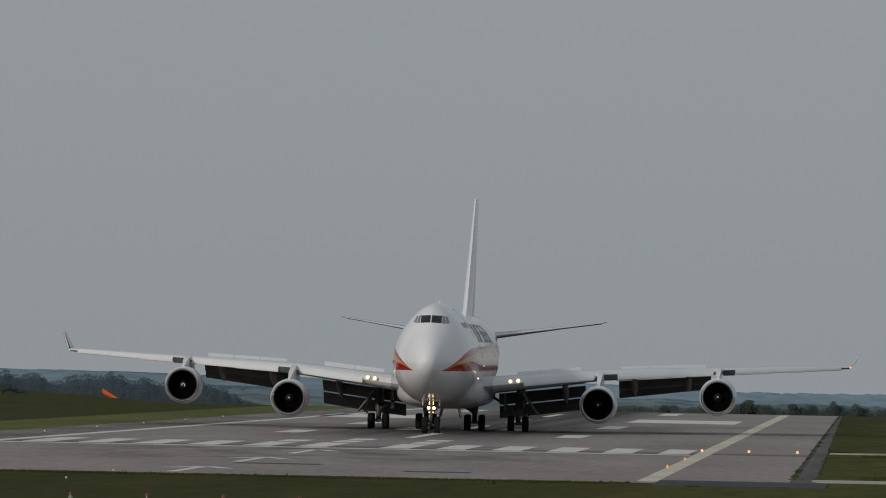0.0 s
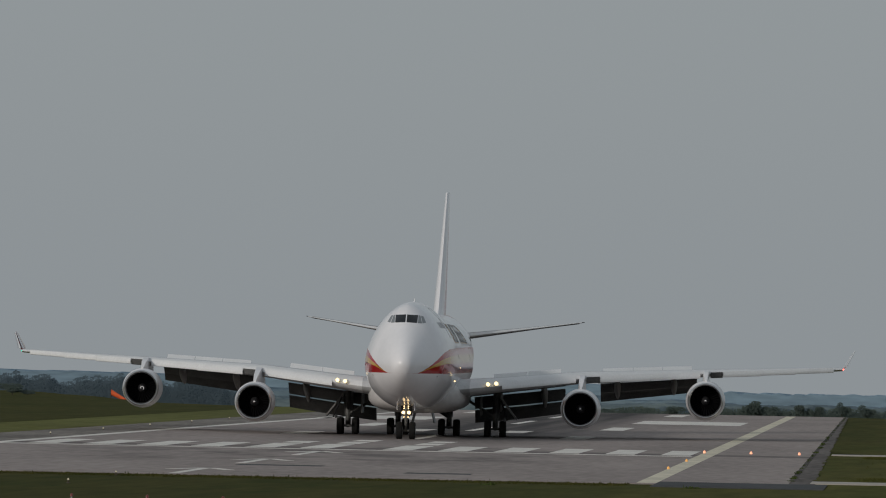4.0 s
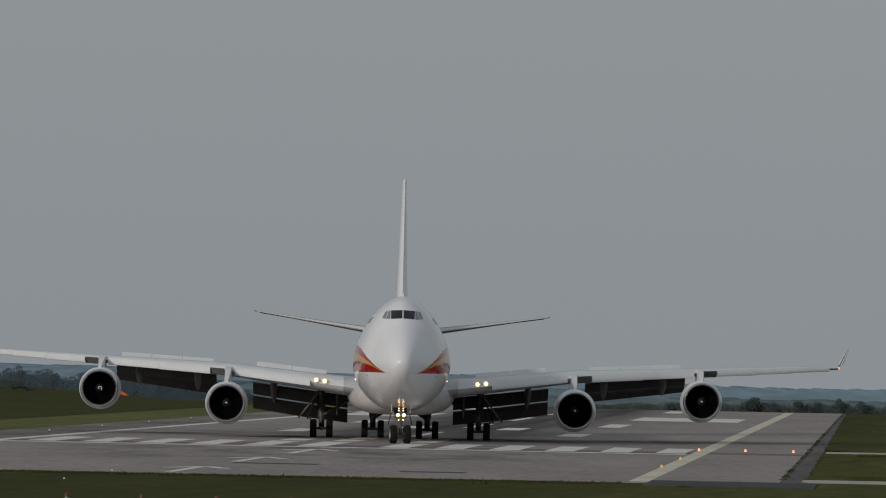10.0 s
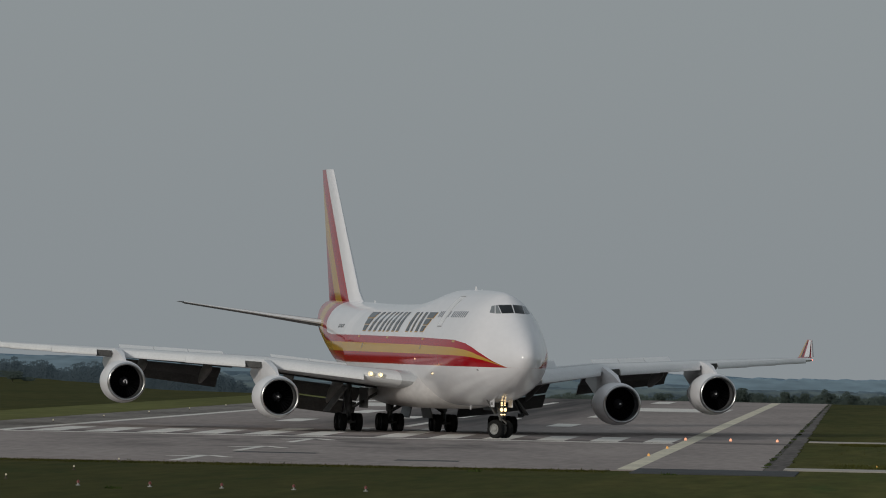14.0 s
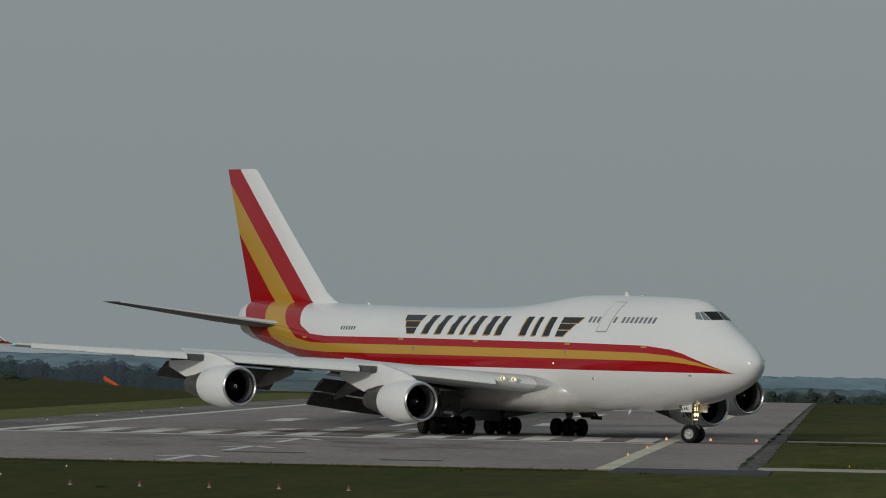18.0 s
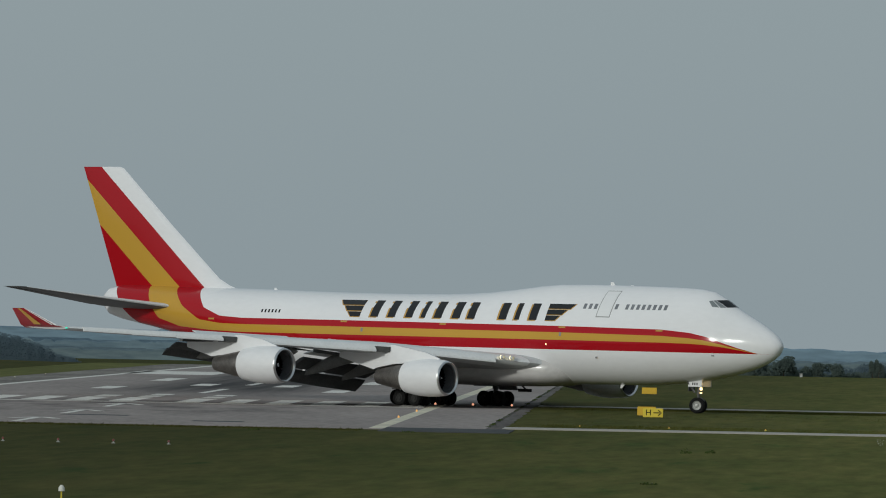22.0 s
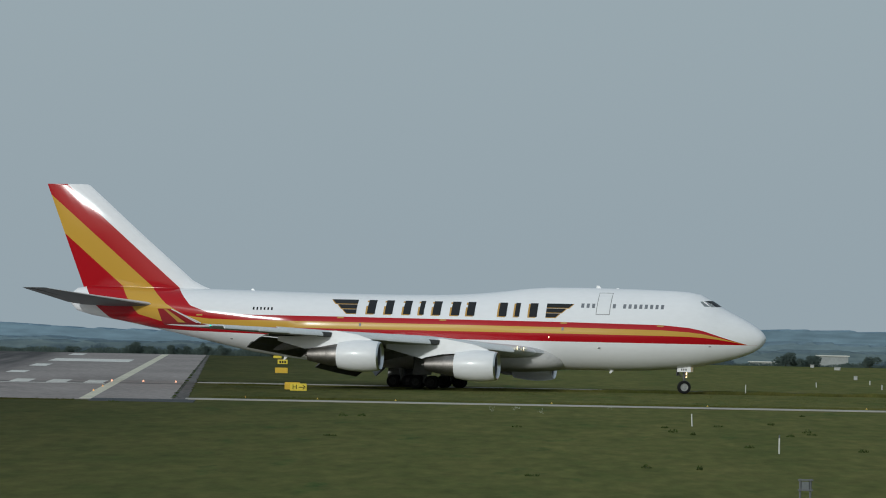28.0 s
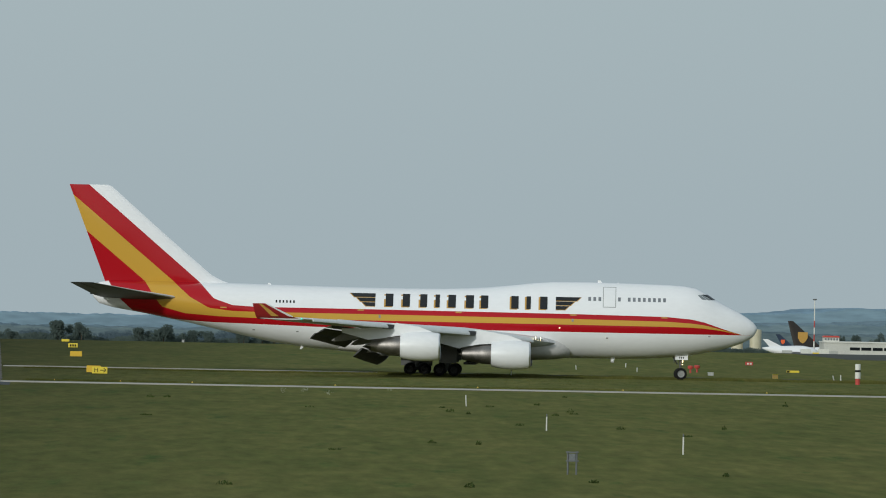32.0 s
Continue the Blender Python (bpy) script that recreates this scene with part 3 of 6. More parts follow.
def skin_at(x, z, out=0.0, side=1):
    zt, zb, w = station(x)
    zm = belt(x)
    s = (z - zm) / ((zt - zm) if z > zm else (zm - zb))
    s = max(-0.999, min(0.999, s))
    p = skin(x, math.degrees(math.asin(s ** (lobe(x) / 2) if s > 0 else s)), out)
    return Vector((p.x, p.y * side, p.z))


def panel(name, corners, material, parent, out=0.012, side=1, label="", n=6, m=6):
    """A patch of skin between four corners (x, z), in order round it, a few millimetres proud."""
    (ax, az), (bx, bz), (cx, cz), (dx, dz) = corners
    bm = bmesh.new()
    grid = []
    for lay in (out, -0.05):
        rows = []
        for i in range(n + 1):
            row = []
            for j in range(m + 1):
                p, q = i / n, j / m
                x = (ax * (1 - p) + bx * p) * (1 - q) + (dx * (1 - p) + cx * p) * q
                z = (az * (1 - p) + bz * p) * (1 - q) + (dz * (1 - p) + cz * p) * q
                row.append(bm.verts.new(skin_at(x, z, lay, side)))
            rows.append(row)
        grid.append(rows)
    for rows in grid[:1]:
        for i in range(n):
            for j in range(m):
                bm.faces.new((rows[i][j], rows[i + 1][j], rows[i + 1][j + 1], rows[i][j + 1]))
    rim = [(i, 0) for i in range(n)] + [(n, j) for j in range(m)] + [(i, m) for i in range(n, 0, -1)] + [(0, j) for j in range(m, 0, -1)]
    for (i, j), (k, l) in zip(rim, rim[1:] + rim[:1]):
        bm.faces.new((grid[0][i][j], grid[0][k][l], grid[1][k][l], grid[1][i][j]))
    for v in [v for v in bm.verts if not v.link_faces]:
        bm.verts.remove(v)
    return part(name, bm, material, parent, label, smooth=True)


def face_x(y, z):
    """Where the skin of the brow reaches this width at this height."""
    lo, hi = 2.5, 9.0
    for _ in range(30):
        m = (lo + hi) / 2
        if station(m)[0] > z and skin_at(m, z).y > y:
            hi = m
        else:
            lo = m
    return hi


def build_fuselage():
    bm = bmesh.new()
    xs = []
    for a, b in zip(STATIONS, STATIONS[1:]):
        k = max(1, int((b[0] - a[0]) / 1.0))
        xs += [a[0] + (b[0] - a[0]) * i / k for i in range(k)]
    xs.append(STATIONS[-1][0])
    loft(bm, [[skin(x, 360 * i / 96) for i in range(96)] for x in xs])
    body = part("fuselage", bm, LIVERY, PLANE, "white fuselage with sweeping red and gold bands", smooth=True)
    # belly fairing round the wing's root
    bm = bmesh.new()
    rings = []
    for x, w, zt, zb in ((18.2, 0.5, 3.6, 2.9), (19.2, 2.3, 4.05, 2.1), (20.6, 3.25, 4.3, 1.85), (23, 3.55, 4.35, 1.74), (28, 3.6, 4.3, 1.7), (34, 3.55, 4.2, 1.74), (38.5, 3.2, 4.0, 1.95), (42, 2.2, 3.6, 2.3), (44, 0.7, 3.2, 2.5)):
        ring = []
        for i in range(28):
            a = 2 * math.pi * i / 28
            c, s = math.cos(a), math.sin(a)
            ring.append((x, w * math.copysign(abs(c) ** 0.7, c), (zt + zb) / 2 + (zt - zb) / 2 * math.copysign(abs(s) ** 0.75, s)))
        rings.append(ring)
    loft(bm, rings)
    part("belly_fairing", bm, BELLY, PLANE, "off-white belly fairing, its paint greyed with the wing's shade", smooth=True)
    # flight deck windows: two front panes in the middle, two slanting side panes each
    for s in (1, -1):
        for pane, (ya, za), (yb, zb_), (yc, zc), (yd, zd) in (("front_pane", (0.04, 8.26), (0.77, 8.22), (0.79, 8.77), (0.04, 8.8)), ("side_pane", (0.82, 8.22), (1.1, 8.21), (0.94, 8.74), (0.83, 8.77)), ("side_pane", (1.14, 8.22), (1.36, 8.26), (1.14, 8.7), (0.98, 8.74))):
            bm = bmesh.new()
            g = []
            for out in (0.015, -0.05):
                rows = []
                for i in range(5):
                    row = []
                    for j in range(4):
                        p, q = i / 4, j / 3
                        y = (ya * (1 - p) + yb * p) * (1 - q) + (yd * (1 - p) + yc * p) * q
                        z = (za * (1 - p) + zb_ * p) * (1 - q) + (zd * (1 - p) + zc * p) * q
                        row.append(bm.verts.new(Vector((face_x(y, z) - out * 1.2, y * s, z + out * 0.6))))
                    rows.append(row)
                g.append(rows)
            for i in range(4):
                for j in range(3):
                    bm.faces.new((g[0][i][j], g[0][i + 1][j], g[0][i + 1][j + 1], g[0][i][j + 1]))
            rim = [(i, 0) for i in range(4)] + [(4, j) for j in range(3)] + [(i, 3) for i in range(4, 0, -1)] + [(0, j) for j in range(3, 0, -1)]
            for (i, j), (k, l) in zip(rim, rim[1:] + rim[:1]):
                bm.faces.new((g[0][i][j], g[0][k][l], g[1][k][l], g[1][i][j]))
            for v in [v for v in bm.verts if not v.link_faces]:
                bm.verts.remove(v)
            part(pane, bm, GLASS if pane == "front_pane" else SIDEGLASS, PLANE, "dark cockpit windscreen pane" if pane == "front_pane" else "grey slanting cockpit side pane", smooth=True)
    # upper deck door and cabin windows, starboard side, and their mirror
    for s in (1, -1):
        panel("door_seam", [(14.5, 7.28), (14.5, 9.36), (15.84, 9.36), (15.84, 7.28)], SEAM, PLANE, 0.008, s)
        panel("upper_door", [(14.56, 7.34), (14.56, 9.31), (15.78, 9.31), (15.78, 7.34)], WHITE, PLANE, 0.016, s)
        for x in [17.2, 16.68, 16.16, 14.16] + [13.16 - 0.515 * k for k in range(8)]:
            panel("cabin_window", [(x - 0.14, 7.92), (x - 0.14, 8.32), (x + 0.14, 8.32), (x + 0.14, 7.92)], CABING, PLANE, 0.012, s, n=2, m=2)
        for x, z in ((40.56, 6.53), (30.55, 6.49), (18.83, 6.44), (9.54, 6.33), (54.6, 6.52)):
            panel("marker_plate", [(x - 0.32, z - 0.06), (x - 0.32, z + 0.07), (x + 0.32, z + 0.07), (x + 0.32, z - 0.06)], GOLDP, PLANE, 0.012, s, n=1, m=1)
        for x, z in ((4.9, 4.5), (24.2, 3.9), (47.0, 4.2), (51.5, 4.3)):
            panel("vent", [(x - 0.12, z - 0.05), (x - 0.12, z + 0.05), (x + 0.12, z + 0.05), (x + 0.12, z - 0.05)], SEAM, PLANE, 0.01, s, n=1, m=1)
        for x in (38.6, 18.9):
            panel("latch_plate", [(x - 0.1, 5.75), (x - 0.1, 6.05), (x + 0.1, 6.05), (x + 0.1, 5.75)], SEAM, PLANE, 0.012, s, n=1, m=1)
        # lettering as plain slabs with a gold shadow edge
        LET = [(38.3, 37.0), (36.55, 35.3), (34.75, 33.55), (32.95, 32.5), (31.9, 30.6), (30.1, 28.75), (28.55, 27.3), (25.45, 24.2), (23.65, 23.2), (22.5, 21.25)]
        for hi, lo in LET:
            d = (hi - lo) * (0.2 if hi - lo > 0.6 else 0.0)
            panel("lettering_shadow", [(lo + d + 0.12, 6.88), (lo + d + 0.12, 8.18), (hi - d + 0.16, 8.18), (hi - d + 0.16, 6.88)], GOLDP, PLANE, 0.02, s, n=2, m=10)
            panel("lettering_slab", [(lo + d, 6.95), (lo + d, 8.24), (hi - d, 8.24), (hi - d, 6.95)], BLACKP, PLANE, 0.034, s, n=2, m=10)
        for root, way in ((39.1, 1), (20.65, -1)):
            for k, ln in enumerate((2.55, 1.9, 1.35)):
                z = 7.86 - 0.46 * k
                a, b, c = root, root + way * ln, root + way * (ln - 0.42)
                panel("emblem_feather_shadow", [(a, z - 0.05), (a, z + 0.38), (b + way * 0.08, z + 0.38), (c + way * 0.06, z - 0.05)], GOLDP, PLANE, 0.02, s, n=2, m=5)
                panel("emblem_feather", [(a, z), (a, z + 0.38), (b, z + 0.38), (c, z)], BLACKP, PLANE, 0.034, s, n=2, m=5)
        for k in range(6):
            x = 49.2 - 0.36 * k
            panel("registration_bar", [(x - 0.08, 7.12), (x - 0.08, 7.38), (x + 0.08, 7.38), (x + 0.08, 7.12)], BLACKP, PLANE, 0.012, s, n=1, m=1)
    # aerials, drain masts, lights
    for x, z, dx, hh in ((16.1, 9.62, 0.3, 0.42), (14.2, 9.6, 0.25, 0.22), (31.0, 8.78, 0.5, 0.08), (50.0, 8.9, 0.2, 0.22)):
        bm = bmesh.new()
        loft(bm, [[(x - dx, -0.05, z), (x + dx, -0.05, z), (x + dx, 0.05, z), (x - dx, 0.05, z)], [(x + dx * 0.1, -0.02, z + hh), (x + dx, -0.02, z + hh), (x + dx, 0.02, z + hh), (x + dx * 0.1, 0.02, z + hh)]])
        part("aerial", bm, WHITE, PLANE)
    for x, y in ((14.6, 0.5), (46.5, 0.4), (33.5, 1.2)):
        bm = bmesh.new()
        z = station(x)[1]
        loft(bm, [[(x - 0.2, y - 0.05, z + 0.1), (x + 0.2, y - 0.05, z + 0.1), (x + 0.2, y + 0.05, z + 0.1), (x - 0.2, y + 0.05, z + 0.1)], [(x + 0.15, y - 0.03, z - 0.25), (x + 0.3, y - 0.03, z - 0.25), (x + 0.3, y + 0.03, z - 0.25), (x + 0.15, y + 0.03, z - 0.25)]])
        part("drain_mast", bm, WHITE, PLANE)
    for s in (1, -1):
        bm = bmesh.new()
        p = skin_at(15.4, 4.15, 0.0, s)
        lathe(bm, [(-0.07, 0.01), (-0.05, 0.05), (0.04, 0.055), (0.06, 0.01)], "x", 10, (p.x, p.y + 0.02 * s, p.z))
        part("runway_light", bm, LAMP_N, PLANE)
        bm = bmesh.new()
        lathe(bm, [(0.08, 0.07), (-0.14, 0.07), (-0.14, 0.06), (0.08, 0.055)], "x", 12, (p.x, p.y + 0.02 * s, p.z))
        part("lamp_housing", bm, SEAM, PLANE)
        panel("inspection_light", [(20.15, 5.05), (20.15, 5.15), (20.25, 5.15), (20.25, 5.05)], LAMP_W, PLANE, 0.015, s, n=1, m=1)
    # tail cone exhaust
    bm = bmesh.new()
    tube(bm, (68.1, 0, 7.85), (68.45, 0, 7.88), 0.26, 0.24, 14)
    part("tail_exhaust", bm, DARKMETAL, PLANE)
    return body


build_fuselage()


def foil(chord, thick, n=12):
    """A closed aerofoil outline, (along, up), from the leading edge over the top and back beneath."""
    up = [((1 - math.cos(math.pi * i / n)) / 2) for i in range(n + 1)]
    t = lambda x: 5 * thick * (0.2969 * math.sqrt(x) - 0.126 * x - 0.3516 * x * x + 0.2843 * x ** 3 - 0.1015 * x ** 4)
    return [(x * chord, t(x) * chord) for x in up] + [(x * chord, -t(x) * chord * 0.75) for x in up[-2:0:-1]]


WING = [(2.4, 20.0, 36.9, 3.45, 0.092), (5.6, 22.6, 37.6, 3.79, 0.088), (11.9, 28.4, 39.5, 4.5, 0.095), (21.0, 36.5, 44.2, 5.04, 0.085), (27.0, 41.6, 47.6, 5.34, 0.08), (31.2, 45.2, 49.6, 5.57, 0.075)]


def wing_at(y):
    for a, b in zip(WING, WING[1:]):
        if a[0] <= y <= b[0]:
            k = (y - a[0]) / (b[0] - a[0])
            return [p + (q - p) * k for p, q in zip(a[1:], b[1:])]
    return list(WING[-1][1:])


def build_wing(s):
    bm = bmesh.new()
    rings = []
    ys = sorted(set([w[0] for w in WING] + [3.9, 8, 10, 14, 16.5, 19, 24, 29.3]))
    for y in ys:
        le, te, z, t = wing_at(y)
        cut = 0.86 if y < 20.5 else 1.0
        rings.append([(le + a * cut, y * s, z + b) for a, b in foil(te - le, t)])
    loft(bm, rings)
    wing = part("wing", bm, GREYP, PLANE, "swept grey wing", smooth=True)
    # bare metal leading edge
    bm = bmesh.new()
    rings = []
    for y in ys[1:]:
        le, te, z, t = wing_at(y)
        c = te - le
        o = foil(c, t * 1.03)
        o = [o[i] for i in (-3, -2, -1, 0, 1, 2, 3)]
        rings.append([(le + a * 0.86 - 0.015, y * s, z + b) for a, b in o])
    vr = [[bm.verts.new(p) for p in r] for r in rings]
    for p, q in zip(vr, vr[1:]):
        for i in range(6):
            bm.faces.new((p[i], p[i + 1], q[i + 1], q[i]))
    part("leading_edge", bm, WINGTOP, wing, "pale metal leading edge", smooth=True)
    # leading edge flaps, hung out ahead of and below the edge
    for y0, y1, c in ((6.2, 11.45, 0.55), (13.2, 16.8, 0.64), (16.81, 20.5, 0.6), (22.2, 25.0, 0.56), (25.01, 27.6, 0.5), (27.61, 30.5, 0.45)):
        bm = bmesh.new()
        rings = []
        for k in range(5):
            y = y0 + (y1 - y0) * k / 4
            le, te, z, t = wing_at(y)
            arc = []
            for i in range(6):
                w = i / 5
                arc.append((le - 0.12 - 0.42 * c * math.sin(w * 1.9), z + 0.14 - 0.74 * c * w))
            rings.append([(x, y * s, zz) for x, zz in arc] + [(x + 0.09, y * s, zz - 0.02) for x, zz in arc[::-1]])
        loft(bm, rings)
        part("leading_edge_flap", bm, WINGTOP, wing, "lowered pale grey leading edge flap", smooth=True)
    # gaps outboard of the pylons, where no flap covers the edge: shade as dark blocks
    for y0, y1 in ((12.2, 13.15), (21.25, 22.15)):
        bm = bmesh.new()
        rings = []
        for y in (y0, y1):
            le, te, z, t = wing_at(y)
            rings.append([(le - 0.1, y * s, z + 0.1), (le - 0.04, y * s, z - 0.3), (le + 0.3, y * s, z - 0.34), (le + 0.3, y * s, z + 0.08)])
        loft(bm, rings)
        part("edge_gap_shade", bm, DARKUNDER, wing, "dark block for the shaded leading edge gap beside a pylon")
    # trailing edge flaps in three slotted vanes, lowered
    for y0, y1 in ((3.7, 10.4), (13.0, 20.2)):
        for va, (f0, ln, drop, ang) in enumerate(((0.02, 0.08, 0.08, 14), (0.105, 0.112, 0.57, 30), (0.225, 0.088, 1.43, 44))):
            bm = bmesh.new()
            rings = []
            for k in range(3):
                y = y0 + (y1 - y0) * k / 2
                le, te, z, t = wing_at(y)
                c = min(te - le, 12.5)
                hx = le + (te - le) * 0.86 + c * f0
                L = c * ln * (1.25 if y0 < 6 else 1.15)
                ca, sa = math.cos(radians(ang)), math.sin(radians(ang))
                rings.append([(hx + a * ca + b * sa, y * s, z - 0.05 - drop * (1.0 if y0 < 6 else 0.75) * c / 11 - a * sa + b * ca) for a, b in foil(L, 0.16, 8)])
            loft(bm, rings)
            # main and aft vane: underside shade is put into their colour
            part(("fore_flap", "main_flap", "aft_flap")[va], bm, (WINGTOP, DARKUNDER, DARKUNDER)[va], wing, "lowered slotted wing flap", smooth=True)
        # shade of the cove ahead of the flaps, laid in as a dark slab
        bm = bmesh.new()
        rings = []
        for y in (y0 - 0.1, (y0 + y1) / 2, y1 + 0.1):
            le, te, z, t = wing_at(y)
            c = te - le
            a = le + c * 0.62
            b = le + c * 0.88
            rings.append([(a, y * s, z - t * c * 0.36), (b, y * s, z - 0.02), (b, y * s, z - 0.3), (a, y * s, z - t * c * 0.42)])
        loft(bm, rings)
        part("flap_cove_shade", bm, DARKUNDER, wing, "dark slab standing for shade in the flap cove")
    # track fairings
    for y, ln, dp in ((5.6, 6.2, 1.5), (8.9, 6.0, 1.45), (14.3, 5.0, 1.1), (18.5, 4.6, 0.95)):
        le, te, z, t = wing_at(y)
        bm = bmesh.new()
        rings = []
        x0 = te - 4.6
        for k, (p, r) in enumerate(((0, 0.04), (0.08, 0.2), (0.25, 0.36), (0.5, 0.42), (0.75, 0.34), (0.92, 0.18), (1.0, 0.03))):
            x = x0 + ln * p
            zz = z - 0.55 - dp * 1.45 * max(0, p - 0.3) ** 1.2
            rings.append([(x, (y + r * 0.6 * math.cos(w)) * s, zz + r * 1.25 * math.sin(w)) for w in [2 * math.pi * i / 14 for i in range(14)]])
        loft(bm, rings)
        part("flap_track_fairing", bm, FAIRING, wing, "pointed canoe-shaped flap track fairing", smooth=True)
    # raised spoilers
    for y0, y1 in ((5.2, 7.6), (7.65, 10.1), (13.2, 15.4), (15.45, 17.6), (17.65, 19.8)):
        bm = bmesh.new()
        rings = []
        for y in (y0, y1):
            le, te, z, t = wing_at(y)
            c = te - le
            hx, hz = le + c * 0.7, z + t * c * 0.24
            L = 1.45
            up = 0.4 if y0 < 12 else 0.31
            rings.append([(hx, y * s, hz), (hx + L * 0.82, y * s, hz + L * up), (hx + L * 0.84, y * s, hz + L * (up - 0.03)), (hx + 0.02, y * s, hz - 0.06)])
        loft(bm, rings)
        part("spoiler", bm, WINGTOP, wing, "raised pale grey spoiler panel")
    # winglet with stripes
    bm = bmesh.new()
    q = [((45.3, 31.0, 5.5), 4.5, 0.3), ((46.35, 31.45, 5.76), 3.6, 0.22), ((48.95, 32.15, 7.02), 1.3, 0.07)]
    rings = [[(p[0] + a, (p[1] + b * 0.9) * s, p[2] + b * 0.3) for a, b in foil(c, t / c * 1.0, 8)] for p, c, t in q]
    loft(bm, rings)
    wl_ = part("winglet", bm, REDP, wing, "upturned red winglet with gold stripe", smooth=True)
    for m_, f0, f1, side in ((GOLDP, 0.34, 0.56, 1), (WHITE, 0.0, 0.08, 1), (GOLDP, 0.66, 0.84, -1), (WHITE, 0.0, 0.42, -1)):
        bm = bmesh.new()

        def at(f, k):
            a, b = Vector(q[1][0]), Vector(q[2][0])
            p = a + (b - a) * k
            c = q[1][1] + (q[2][1] - q[1][1]) * k
            th = (0.1 if side < 0 else 0.125) * (1 - k) + 0.055
            return (p.x + f * c, (p.y + side * th) * s, p.z)

        g = [[bm.verts.new(at(f, k)) for k in (0.02, 0.98)] for f in (f0 + 0.02, f1)]
        bm.faces.new((g[0][0], g[1][0], g[1][1], g[0][1]))
        part("winglet_stripe", bm, m_, wing)
    bm = bmesh.new()
    tube(bm, (46.31, 31.45 * s, 5.76), (48.93, 32.15 * s, 7.02), 0.055, 0.025, 8)
    part("winglet_edge", bm, WINGTOP, wing, "pale winglet leading edge", smooth=True)
    bm = bmesh.new()
    lathe(bm, [(-0.1, 0.01), (-0.06, 0.05), (0.06, 0.055), (0.1, 0.01)], "x", 10, (45.45, 31.25 * s, 5.57))
    part("navigation_light", bm, LAMP_G if s > 0 else LAMP_R, wing, "green wing tip light" if s > 0 else "red wing tip light")
    # landing lights in the root
    for y in (5.2, 5.78):
        le, te, z, t = wing_at(y)
        bm = bmesh.new()
        lathe(bm, [(0.14, 0.02), (0.0, 0.16), (-0.04, 0.15), (-0.07, 0.01)], "x", 16, (le - 0.14, y * s, z + 0.2))
        part("landing_light", bm, LAMP_W, wing, "lit white landing light")
        bm = bmesh.new()
        lathe(bm, [(0.15, 0.15), (-0.3, 0.15), (-0.3, 0.135), (0.15, 0.13)], "x", 16, (le - 0.12, y * s, z + 0.2))
        part("lamp_housing", bm, GREYP, wing)
    return wing


for s in (1, -1):
    build_wing(s)


